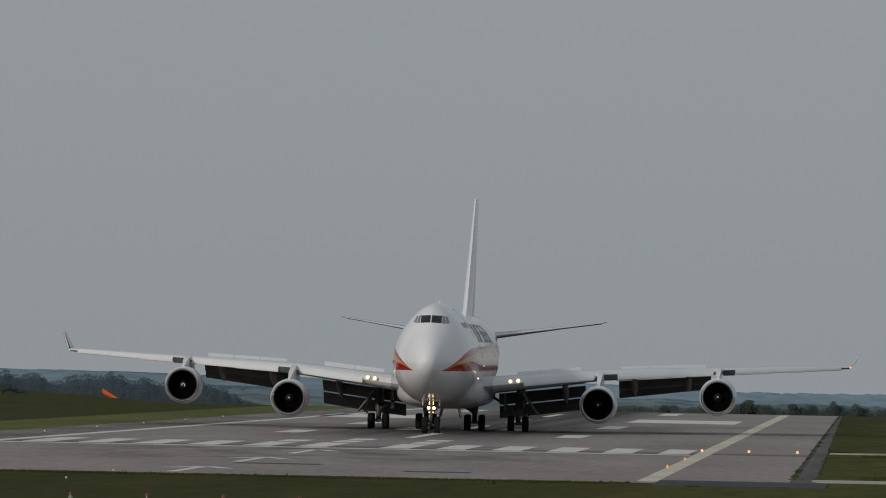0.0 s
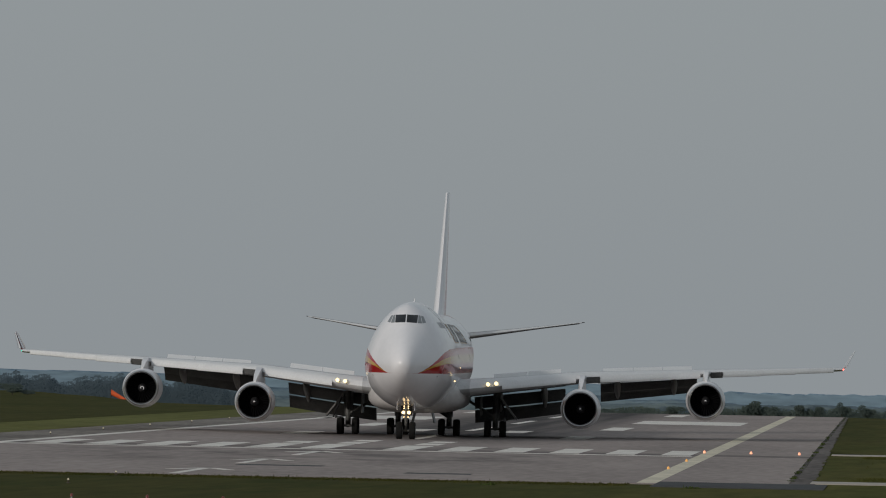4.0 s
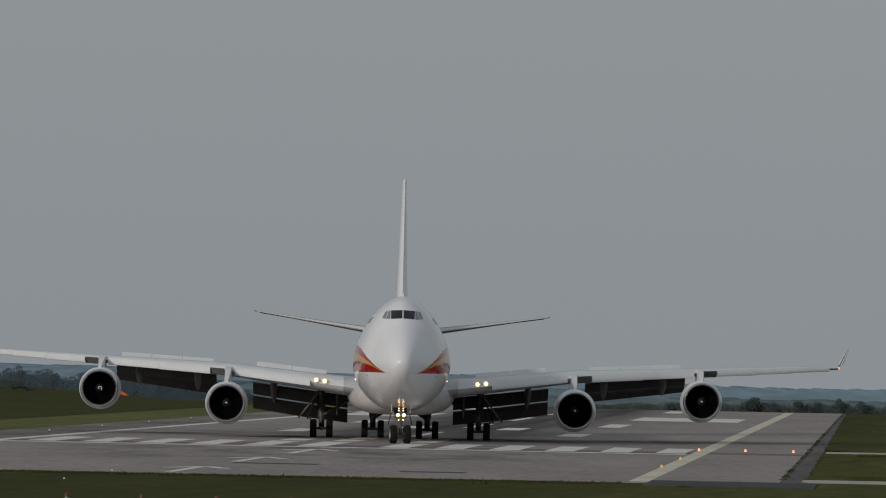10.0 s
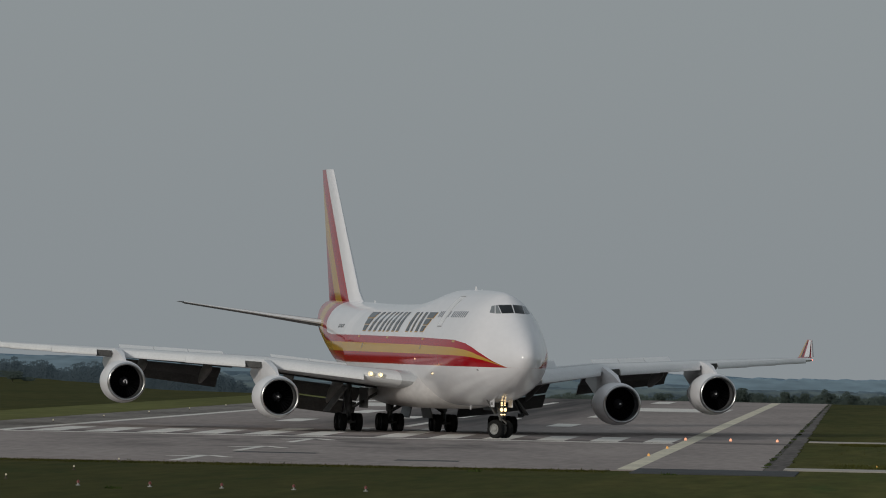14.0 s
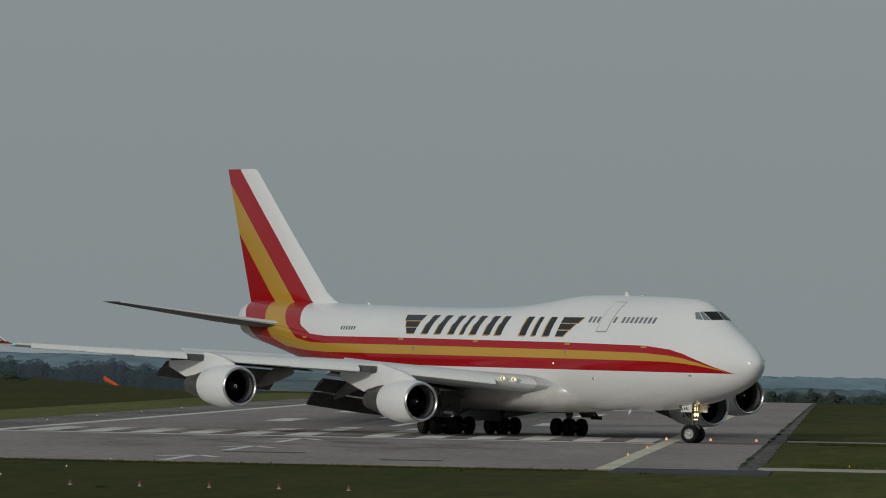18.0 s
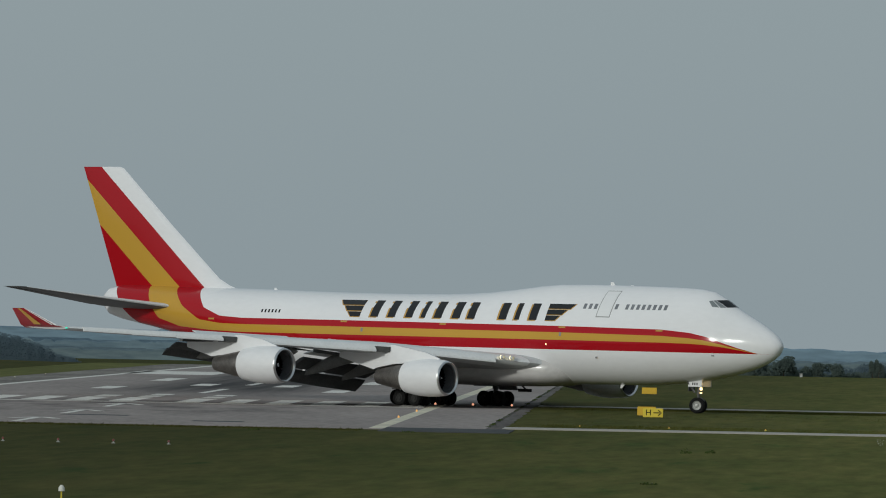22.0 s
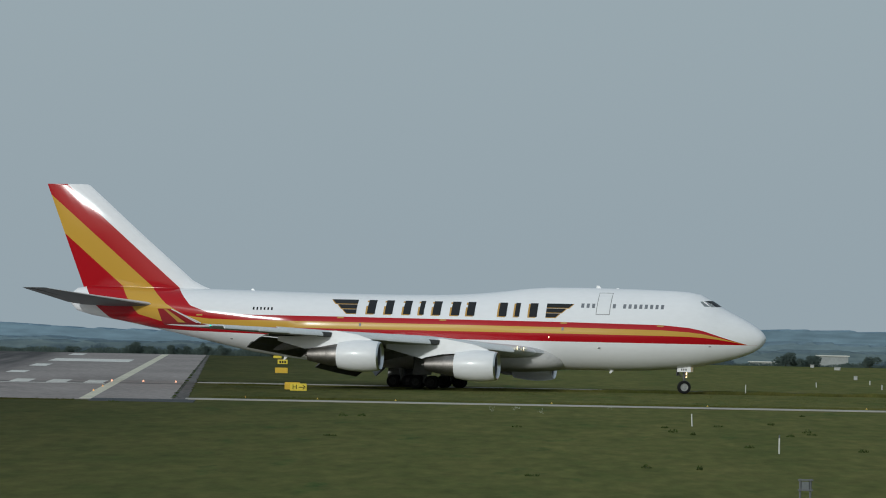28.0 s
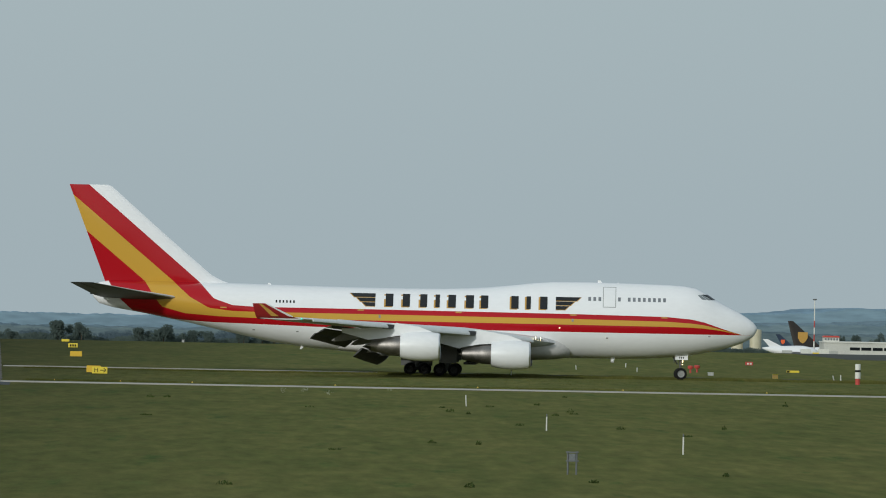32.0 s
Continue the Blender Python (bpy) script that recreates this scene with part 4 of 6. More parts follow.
def build_engine(x, y, z, s):
    """A turbofan pod; x, y, z is the middle of the inlet's face."""
    bm = bmesh.new()
    lathe(bm, [(0.14, 1.32), (0.35, 1.375), (0.9, 1.44), (1.8, 1.47), (2.6, 1.43), (3.35, 1.33), (3.98, 1.21), (3.96, 1.16), (3.3, 1.2)], "x", 44, (x, y * s, z))
    pod = part("engine_cowl", bm, WHITE, PLANE, "white fan cowl of a turbofan engine", smooth=True)
    bm = bmesh.new()
    lathe(bm, [(0.145, 1.325), (0.03, 1.28), (0.0, 1.23), (0.04, 1.17), (0.18, 1.12), (0.3, 1.1)], "x", 44, (x, y * s, z))
    part("inlet_lip", bm, METAL, pod, "polished metal inlet lip", smooth=True)
    bm = bmesh.new()
    lathe(bm, [(0.3, 1.1), (0.8, 1.12), (1.3, 1.15)], "x", 40, (x, y * s, z))
    part("inlet_duct", bm, DUCT, pod, "grey inlet duct", smooth=True)
    bm = bmesh.new()
    lathe(bm, [(1.28, 1.16), (1.5, 1.15), (1.5, 0.2)], "x", 40, (x, y * s, z))
    for i in range(30):
        w = 2 * math.pi * i / 30
        q = []
        for r, tw in ((0.3, 0.1), (1.12, 0.34)):
            for d in (-0.5, 0.5):
                a = w + d * 0.13 * (0.5 + r * 0.4)
                q.append(bm.verts.new((x + 1.2 + d * tw * 0.5, y * s + r * math.cos(a), z + r * math.sin(a))))
        bm.faces.new((q[0], q[1], q[3], q[2]))
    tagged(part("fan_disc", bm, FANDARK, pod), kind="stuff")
    bm = bmesh.new()
    lathe(bm, [(0.72, 0.01), (0.8, 0.12), (0.98, 0.24), (1.2, 0.33), (1.3, 0.34)], "x", 20, (x, y * s, z))
    sp = part("spinner", bm, DARKMETAL, pod, "dark spinner with a white curl", smooth=True)
    bm = bmesh.new()
    pr = None
    for i in range(11):
        w = radians(-60 + 36 * i * 0.8)
        r = 0.05 + 0.011 * i if y * s > 15 else 0.02 + 0.002 * i
        cur = [bm.verts.new((x + 0.7 + r * 0.9 - 0.06, y * s + (r + d) * math.cos(w), z + (r + d) * math.sin(w))) for d in (-0.025, 0.035)]
        if pr:
            bm.faces.new((pr[0], pr[1], cur[1], cur[0]))
        pr = cur
    part("spinner_curl", bm, WHITE, pod)
    # core cowl, nozzle and plug
    bm = bmesh.new()
    lathe(bm, [(3.2, 1.02), (4.2, 0.99), (5.0, 0.95), (5.05, 0.93)], "x", 32, (x, y * s, z))
    part("core_cowl", bm, HOTMETAL, pod, smooth=True)
    bm = bmesh.new()
    lathe(bm, [(5.0, 0.9), (5.9, 0.76), (6.9, 0.56), (6.88, 0.52), (6.2, 0.4), (7.3, 0.06)], "x", 32, (x, y * s, z))
    part("core_nozzle", bm, HOTMETAL, pod, "brown heat-stained exhaust nozzle", smooth=True)
    # pylon
    le, te, wz, t = wing_at(y)
    bm = bmesh.new()
    rings = []
    for xx, zt, zb, hw in ((x + 0.9, z + 1.5, z + 1.3, 0.1), (x + 2.2, z + 1.95, z + 1.2, 0.24), (le - 0.1, wz + 0.28, z + 1.0, 0.3), (le + 1.5, wz + 0.1, z + 0.7, 0.3), (x + 7.2, wz - 0.3, z + 0.55, 0.26), (le + 5.4, wz - 0.35, wz - 0.75, 0.1)):
        rings.append([(xx, y * s - hw, zb), (xx, y * s + hw, zb), (xx, y * s + hw * 0.7, zt), (xx, y * s - hw * 0.7, zt)])
    loft(bm, rings)
    part("pylon", bm, WHITE, PLANE, "white engine pylon", smooth=True)


for s in (1, -1):
    build_engine(23.05, 11.9, 2.3, s)
    build_engine(32.0, 20.93, 3.05, s)


def build_tail():
    bm = bmesh.new()
    rings = []
    for z, le, te, t in ((8.2, 52.6, 67.0, 0.06), (8.95, 54.0, 66.95, 0.075), (9.25, 54.9, 67.05, 0.085), (9.8, 56.0, 67.26, 0.09), (14.0, 61.0, 68.9, 0.088), (18.75, 66.45, 70.75, 0.085), (18.87, 66.8, 70.8, 0.06)):
        rings.append([(le + a, b, z) for a, b in foil(te - le, t, 10)])
    loft(bm, rings)
    part("fin", bm, FINPAINT, PLANE, "tall swept fin with red and gold bands", smooth=True)
    for s in (1, -1):
        bm = bmesh.new()
        rings = []
        for y, le, te, z, t in ((0.9, 58.3, 67.2, 7.35, 0.08), (1.7, 59.3, 67.5, 7.42, 0.075), (6.0, 63.2, 68.6, 8.05, 0.062), (10.85, 67.3, 69.7, 8.78, 0.045), (11.02, 67.8, 69.75, 8.81, 0.03)):
            rings.append([(le + a, y * s, z + b) for a, b in foil(te - le, t, 10)])
        loft(bm, rings)
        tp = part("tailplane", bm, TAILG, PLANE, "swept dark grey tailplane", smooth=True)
        bm = bmesh.new()
        rings = []
        for y, le, te, z in ((2.4, 65.4, 67.75, 7.52), (10.6, 68.7, 69.68, 8.745)):
            rings.append([(le, y * s, z + 0.07), (te, y * s, z), (te, y * s, z - 0.02), (le, y * s, z - 0.09)])
        loft(bm, rings)
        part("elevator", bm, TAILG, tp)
        bm = bmesh.new()
        vr = []
        for y, le, te, z, t in ((1.7, 59.3, 67.5, 7.42, 0.079), (6.0, 63.2, 68.6, 8.05, 0.066), (10.85, 67.3, 69.7, 8.78, 0.05)):
            o = foil(te - le, t, 10)
            vr.append([bm.verts.new((le + a - 0.01, y * s, z + b)) for a, b in [o[i] for i in (-1, 0, 1, 2)]])
        for p, q in zip(vr, vr[1:]):
            for i in range(3):
                bm.faces.new((p[i], p[i + 1], q[i + 1], q[i]))
        part("leading_edge", bm, WINGTOP, tp, "pale metal leading edge", smooth=True)


build_tail()


def wheel_mesh(r, w):
    bm = bmesh.new()
    lathe(bm, [(-w / 2, r * 0.58), (-w / 2, r * 0.86), (-w * 0.38, r * 0.97), (-w * 0.15, r), (w * 0.15, r), (w * 0.38, r * 0.97), (w / 2, r * 0.86), (w / 2, r * 0.58)], "y", 28)
    bmesh.ops.recalc_face_normals(bm, faces=bm.faces[:])
    tyre = bpy.data.meshes.new("tyre")
    bm.to_mesh(tyre)
    bm.free()
    bm = bmesh.new()
    for sgn in (-1, 1):
        lathe(bm, [(sgn * w * 0.5, r * 0.585), (sgn * w * 0.46, r * 0.54), (sgn * w * 0.3, r * 0.5), (sgn * w * 0.28, r * 0.28), (sgn * w * 0.42, r * 0.22), (sgn * w * 0.45, r * 0.02)], "y", 28)
        for i in range(8):
            a = 2 * math.pi * i / 8
            box(bm, -0.03, 0.03, sgn * w * 0.285, sgn * w * 0.36, -0.05, 0.05, Matrix.Rotation(a, 4, "Y") @ Matrix.Translation((r * 0.39, 0, 0)))
    bmesh.ops.recalc_face_normals(bm, faces=bm.faces[:])
    rim = bpy.data.meshes.new("rim")
    bm.to_mesh(rim)
    bm.free()
    for me, m in ((tyre, RUBBER), (rim, RIM)):
        me.materials.append(m)
        me.polygons.foreach_set("use_smooth", [True] * len(me.polygons))
        me.set_sharp_from_angle(angle=radians(35))
    return tyre, rim


TYRE, RIMM = wheel_mesh(0.62, 0.44)
RIMD = RIMM.copy()
RIMD.materials[0] = DARKRIM
WHEELS = []


def add_wheel(parent, x, y, z, deep):
    """A wheel that rolls; on the nose leg, which is a part that turns, tyre and rim share one mesh."""
    if deep:
        me = TYRE.copy()
        bm = bmesh.new()
        bm.from_mesh(TYRE)
        bm.from_mesh(RIMM)
        for f in bm.faces:
            c = f.calc_center_median()
            f.material_index = 0 if math.hypot(c.x, c.z) > 0.62 * 0.575 else 1
        bm.to_mesh(me)
        bm.free()
        me.materials.append(RIM)
        w = new("wheel", me)
    else:
        w = new("wheel", TYRE)
        rim = new("rim", RIMD)
        rim.parent = w
    w.parent = parent
    w.location = (x, y, z)
    WHEELS.append((w, x, y, z))
    return w


def build_main_gear(x, y):
    bm = bmesh.new()
    tube(bm, (x, y, 0.62), (x, y, 1.5), 0.2, 0.2, 12)
    tube(bm, (x, y, 1.4), (x + 0.1, y * 1.02, 3.2), 0.27, 0.3, 12)
    tube(bm, (x - 0.74, y, 0.62), (x + 0.74, y, 0.62), 0.13, 0.13, 10)
    for d in (-0.74, 0.74):
        tube(bm, (x + d, y - 0.72, 0.62), (x + d, y + 0.72, 0.62), 0.08, 0.08, 8)
    tube(bm, (x, y, 1.7), (x - 1.5, y * 1.02, 2.9), 0.09, 0.09, 8)
    tube(bm, (x - 0.15, y, 1.2), (x - 0.45, y, 0.95), 0.06, 0.06, 8)
    tube(bm, (x - 0.45, y, 0.95), (x - 0.3, y, 0.68), 0.06, 0.06, 8)
    part("main_leg", bm, STRUT, PLANE, "grey main landing gear leg", smooth=True)
    for dx in (-0.74, 0.74):
        for dy in (-0.56, 0.56):
            add_wheel(PLANE, x + dx, y + dy, 0.62, False)


for s in (1, -1):
    build_main_gear(31.6, 5.45 * s)
    build_main_gear(34.7, 1.9 * s)
    # body and wing gear doors
    bm = bmesh.new()
    box(bm, 30.2, 33.0, 4.4 * s - 0.04, 4.4 * s + 0.04, 1.6, 3.0)
    part("gear_door", bm, STRUT, PLANE, "open dark landing gear door")
    bm = bmesh.new()
    loft(bm, [[(x, 0.52 * s, 2.15), (x, 0.58 * s, 2.15), (x, 0.86 * s, 0.95), (x, 0.8 * s, 0.95)] for x in (33.2, 36.4)])
    part("gear_door", bm, STRUT, PLANE, "open dark landing gear door")
    bm = bmesh.new()
    tube(bm, (29.2, 6.4 * s, 1.3), (30.6, 5.9 * s, 2.7), 0.07, 0.07, 8)
    box(bm, 28.6, 29.9, 6.2 * s - 0.05, 6.2 * s + 0.05, 1.2, 1.45)
    part("door_link", bm, DARKMETAL, PLANE)
    bm = bmesh.new()
    loft(bm, [[(x, 7.1 * s, 1.35), (x, 7.0 * s, 1.3), (x, 5.75 * s, 2.95), (x, 5.85 * s, 3.0)] for x in (30.6, 32.4)])
    part("leg_door", bm, FAIRING, PLANE, "slanting grey door on the wing gear leg")
    for a, b, r in (((31.5, 5.4, 1.5), (31.4, 3.4, 2.7), 0.1), ((34.6, 1.9, 1.35), (34.2, 0.5, 2.2), 0.11), ((34.7, 1.9, 1.3), (33.0, 1.2, 2.2), 0.09)):
        bm = bmesh.new()
        tube(bm, (a[0], a[1] * s, a[2]), (b[0], b[1] * s, b[2]), r, r, 8)
        part("gear_brace", bm, STRUT, PLANE, smooth=True)

# nose gear, which steers
NOSE_X = 7.78
nose_gear = new("nose_gear")
nose_gear.parent = PLANE
nose_gear.location = (NOSE_X, 0, 0)
tagged(nose_gear, "steered nose landing gear leg with two wheels and lit lamps")
bm = bmesh.new()
tube(bm, (0, 0, 0.62), (0, 0, 1.5), 0.11, 0.11, 12)
tube(bm, (0, 0, 1.4), (-0.1, 0, 2.75), 0.16, 0.18, 12)
tube(bm, (0, -0.55, 0.62), (0, 0.55, 0.62), 0.08, 0.08, 10)
tube(bm, (-0.15, 0, 1.25), (-0.5, 0, 1.0), 0.05, 0.05, 8)
tube(bm, (-0.5, 0, 1.0), (-0.1, 0, 0.7), 0.05, 0.05, 8)
for s in (1, -1):
    tube(bm, (0.3, 0.2 * s, 1.6), (0.9, 0.45 * s, 2.6), 0.05, 0.05, 8)
    tube(bm, (-0.1, 0.1 * s, 1.9), (-0.1, 0.42 * s, 1.95), 0.05, 0.05, 8)
leg = part("nose_leg", bm, STRUT, nose_gear, "", smooth=True)
for y, z in ((0.2, 1.9), (-0.2, 1.9), (0.15, 2.2), (-0.15, 2.2), (0.15, 2.34), (-0.15, 2.34), (0.15, 1.58), (-0.15, 1.58)):
    bm = bmesh.new()
    k = 1.25 if 1.6 < z < 2.1 else 0.45
    lathe(bm, [(0.1, 0.02), (0.01, 0.1 * k), (-0.02, 0.095 * k), (-0.04, 0.01)], "x", 14, (-0.22, y, z))
    part("taxi_light", bm, LAMP_N if z > 1.5 else LAMP_F, nose_gear, "lit taxi lamp")
for s in (1, -1):
    add_wheel(nose_gear, 0, 0.46 * s, 0.62, True)
    bm = bmesh.new()
    box(bm, NOSE_X - 0.75, NOSE_X + 0.55, 0.62 * s - 0.02, 0.62 * s + 0.02, 2.06, 2.6)
    door = part("nose_gear_door", bm, WHITE, PLANE, "white nose gear door with small black number")
    bm = bmesh.new()
    for k in range(3):
        x = NOSE_X - 0.3 + 0.2 * k
        box(bm, x - 0.05, x + 0.05, 0.62 * s + (0.021 if s > 0 else -0.027), 0.62 * s + (0.027 if s > 0 else -0.021), 2.2, 2.38)
    part("number_bars", bm, BLACKP, door)
bm = bmesh.new()
box(bm, NOSE_X + 0.62, NOSE_X + 0.68, -0.4, 0.4, 1.7, 2.5)
part("nose_gear_front_door", bm, DARKMETAL, PLANE, "small dark nose gear door")


# ---- signs, lamps and posts on the airfield ----
def stand(u, v):
    return Matrix.Translation(place(u, v, height(u, v) - 0.02)) @ Matrix.Rotation(-AXIS, 4, "Z")


def rounded(bm, x0, x1, y0, y1, z0, z1, r=0.04):
    """A box with its upright edges and top softened."""
    vs = box(bm, x0, x1, y0, y1, z0, z1)
    es = [e for e in bm.edges if e.verts[0] in vs and e.verts[1] in vs]
    bmesh.ops.bevel(bm, geom=es, offset=r, segments=2, affect="EDGES")


def board(u, v, w, h, lift, face, edge, name, label, turn=0.0, back=None):
    root = thing(name, label, "sign", stand(u, v) @ Matrix.Rotation(radians(turn), 4, "Z"))
    bm = bmesh.new()
    rounded(bm, -w / 2, w / 2, -0.12, 0.12, lift, lift + h, 0.03)
    part("board", bm, edge, root)
    bm = bmesh.new()
    rounded(bm, -w / 2 + 0.03, w / 2 - 0.03, -0.135, -0.118, lift + 0.03, lift + h - 0.03, 0.004)
    part("face", bm, face, root)
    for x in (-w * 0.36, w * 0.36):
        bm = bmesh.new()
        tube(bm, (x, 0, -0.05), (x, 0, lift + 0.02), 0.035, 0.035, 8)
        part("leg", bm, BLUEGREY, root)
    return root


def word(txt, size, parent, x, y, z, material):
    c = bpy.data.curves.new("sign_text", "FONT")
    c.body, c.size, c.extrude, c.align_x, c.align_y = txt, size, 0.004, "CENTER", "CENTER"
    ob = new("sign_text", c)
    ob.parent = parent
    ob.matrix_local = Matrix.Translation((x, y, z)) @ Matrix.Rotation(math.pi / 2, 4, "X")
    c.materials.append(material)
    return ob


h_sign = board(507.0, -7.55, 1.5, 0.66, 0.04, SIGNY, SIGNY, "taxiway_sign", "yellow taxiway sign with black letter and arrow on grass")
word("H", 0.62, h_sign, -0.34, -0.142, 0.37, BLACKP)
bm = bmesh.new()
box(bm, 0.02, 0.52, -0.146, -0.138, 0.34, 0.41)
for s in (1, -1):
    loft(bm, [[(0.62, y, 0.375 - 0.03 * s), (0.62, y, 0.375 + 0.04 * s), (0.38, y, 0.375 + 0.24 * s), (0.38, y, 0.375 + 0.15 * s)] for y in (-0.146, -0.138)])
part("sign_arrow", bm, BLACKP, h_sign)
board(513.5, -8.1, 1.4, 0.66, 0.06, SIGNO, SIGNO, "taxiway_sign", "orange back of a taxiway sign on grass")
board(644.0, -9.3, 1.4, 0.6, 0.04, SIGNO, SIGNO, "taxiway_sign", "orange back of a distant taxiway sign on grass")
s3 = board(742.0, -9.3, 1.25, 0.55, 0.04, SIGNY, SIGNY, "taxiway_sign", "yellow taxiway sign with dark bars, far along the runway")
for k in range(3):
    bm = bmesh.new()
    box(bm, -0.4 + 0.3 * k, -0.2 + 0.3 * k, -0.15, -0.138, 0.16, 0.44)
    part("sign_bar", bm, BLACKP, s3)
board(818.0, -10.1, 1.1, 0.35, 0.04, SIGNY, SIGNY, "taxiway_sign", "low yellow sign near the crest of the grass")


def lamp(u, v, h, stem, head, r, name, label, group):
    root = thing(name, label, "airfield lamp", stand(u, v), group)
    bm = bmesh.new()
    lathe(bm, [(0.0, 0.1), (0.03, 0.1), (0.04, 0.035), (h, 0.03), (h + 0.01, 0.05)], "z", 10)
    part("stem", bm, stem, root, smooth=True)
    bm = bmesh.new()
    lathe(bm, [(h, 0.02), (h + 0.01, r), (h + r * 1.2, r * 0.95), (h + r * 1.9, r * 0.5), (h + r * 2.1, 0.01)], "z", 12)
    part("lens", bm, head, root, smooth=True)
    return root


for k in range(5):
    lamp(577.0 + 31 * k, -71.4, 0.12, BARK, LAMP_F, 0.055, "edge_lamp", "small white runway edge lamp", "runway edge lamps")
for v in (-25.3, -22.3, -19.2):
    lamp(547.0, v, 0.06, BLUEGREY, LAMP_O, 0.09, "stop_bar_lamp", "glowing orange stop bar lamp set in the runway", "stop bar lamps")
for u in (482.0, 511.0):
    lamp(u, -25.2, 0.04, BLUEGREY, LAMP_A, 0.08, "centre_line_lamp", "amber lamp on the yellow taxi line", "yellow line lamps")
for k in range(5):
    lamp(379.5, -45.7 + 3.1 * k, 0.1, DULLBOX, LAMP_D, 0.07, "runway_end_lamp", "dim red runway end lamp in the grass", "runway end lamps")
for u, v in ((411.7, -49.8), (390.0, -50.2), (433.0, -50.1)):
    lamp(u, v, 0.14, BARK, LAMP_F, 0.045, "approach_lamp", "white approach lamp on a short yellow stem", "approach lamps")
lamp(254.7, -27.5, 0.75, SIGNY, POSTW, 0.12, "approach_lamp", "white approach lamp on a tall yellow stem", "approach lamps")
for v in (-12.0, -6.0, 0.5, 13.5, 26.5, 39.8, 53.0, 66.5, 80.0):
    lamp(461.0 + 0.02 * v, v, 0.07, SIGNY, LAMP_A, 0.03, "road_marker_lamp", "little yellow marker lamp beside the concrete road", "road marker lamps")


def post(u, v, h, r, lean=0.0, cap=None):
    root = thing("marker_post", "thin white marker post in the grass", "post", stand(u, v) @ Matrix.Rotation(radians(lean), 4, "Y"), "marker posts")
    bm = bmesh.new()
    lathe(bm, [(-0.1, r), (h - 0.02, r), (h, r * 0.6), (h + 0.005, 0.004)], "z", 10)
    part("shaft", bm, POSTW, root, smooth=True)
    if cap:
        bm = bmesh.new()
        lathe(bm, [(h, r * 0.9), (h + 0.16, r * 0.9), (h + 0.18, 0.004)], "z", 10)
        part("cap", bm, cap, root, smooth=True)


for u, v, h, r, lean, cap in ((541.0, 34.8, 0.95, 0.05, 0, None), (370.0, 20.0, 0.85, 0.045, -3, None), (284.5, 20.2, 0.92, 0.045, 0, BLUEGREY), (226.8, 24.0, 1.0, 0.045, 0, BLUEGREY), (611.7, 46.8, 0.5, 0.05, -4, None), (641.9, 54.9, 0.45, 0.06, 0, None),
                              (600.0, 52.7, 0.5, 0.05, 0, None), (553.0, 69.4, 0.6, 0.06, -14, None), (545.0, 69.2, 0.75, 0.06, -3, None)):
    post(u, v, h, r, lean, cap)

# a grey steel junction frame on two legs
frame_post = thing("junction_frame", "grey steel box on two legs standing in the grass", "cabinet", stand(180.4, 14.1))
for x in (-0.22, 0.22):
    bm = bmesh.new()
    tube(bm, (x, 0, -0.1), (x, 0, 1.18), 0.045, 0.055, 10)
    part("leg", bm, BLUEGREY, frame_post)
bm = bmesh.new()
rounded(bm, -0.17, 0.17, -0.1, 0.1, 0.66, 1.06, 0.03)
part("box", bm, mat("dull_grey_plate", (0.15, 0.16, 0.165), 0.65, 0.05, var=0.12), frame_post)
for z in (0.66, 1.1):
    bm = bmesh.new()
    box(bm, -0.33, 0.33, -0.12, -0.06, z, z + 0.07)
    part("rail", bm, BLUEGREY, frame_post)

bollard = thing("striped_bollard", "tall white bollard with black band and red foot", "bollard", stand(530.0, 69.2))
for name, z0, z1, r, m in (("foot", -0.1, 0.62, 0.24, SIGNR), ("lower_drum", 0.62, 1.28, 0.29, POSTW), ("band", 1.28, 1.5, 0.27, BLACKP), ("upper_drum", 1.5, 2.1, 0.29, POSTW)):
    bm = bmesh.new()
    lathe(bm, [(z0, 0.01), (z0, r), (z1 - 0.04, r), (z1, r * (0.8 if name == "upper_drum" else 1)), (z1 + 0.004, 0.01)], "z", 18)
    part(name, bm, m, bollard, smooth=True)
amber = thing("amber_box", "small orange equipment box in the grass", "box", stand(561.7, 64.1))
bm = bmesh.new()
rounded(bm, -0.29, 0.29, -0.26, 0.26, -0.05, 0.48, 0.05)
part("case", bm, mat("amber_box_paint", (0.85, 0.56, 0.16), 0.5, var=0.1), amber)
bm = bmesh.new()
rounded(bm, -0.31, 0.31, -0.28, 0.28, 0.48, 0.54, 0.02)
part("lid", bm, SIGNY, amber)
yb = board(612.9, 71.45, 1.45, 0.24, 0.08, SIGNY, SIGNY, "low_yellow_sign", "long low yellow sign with a dark end in the grass")
bm = bmesh.new()
box(bm, -0.7, -0.4, -0.15, -0.137, 0.11, 0.29)
part("sign_bar", bm, BLACKP, yb)
for u, v in ((677.0, 72.9),):
    rs = board(u, v, 0.95, 0.42, 0.1, SIGNR, SIGNR, "red_sign", "red mandatory sign with white marks on grass")
    for k in range(2):
        bm = bmesh.new()
        box(bm, -0.28 + 0.34 * k, -0.06 + 0.34 * k, -0.15, -0.138, 0.2, 0.4)
        part("sign_bar", bm, POSTW, rs)
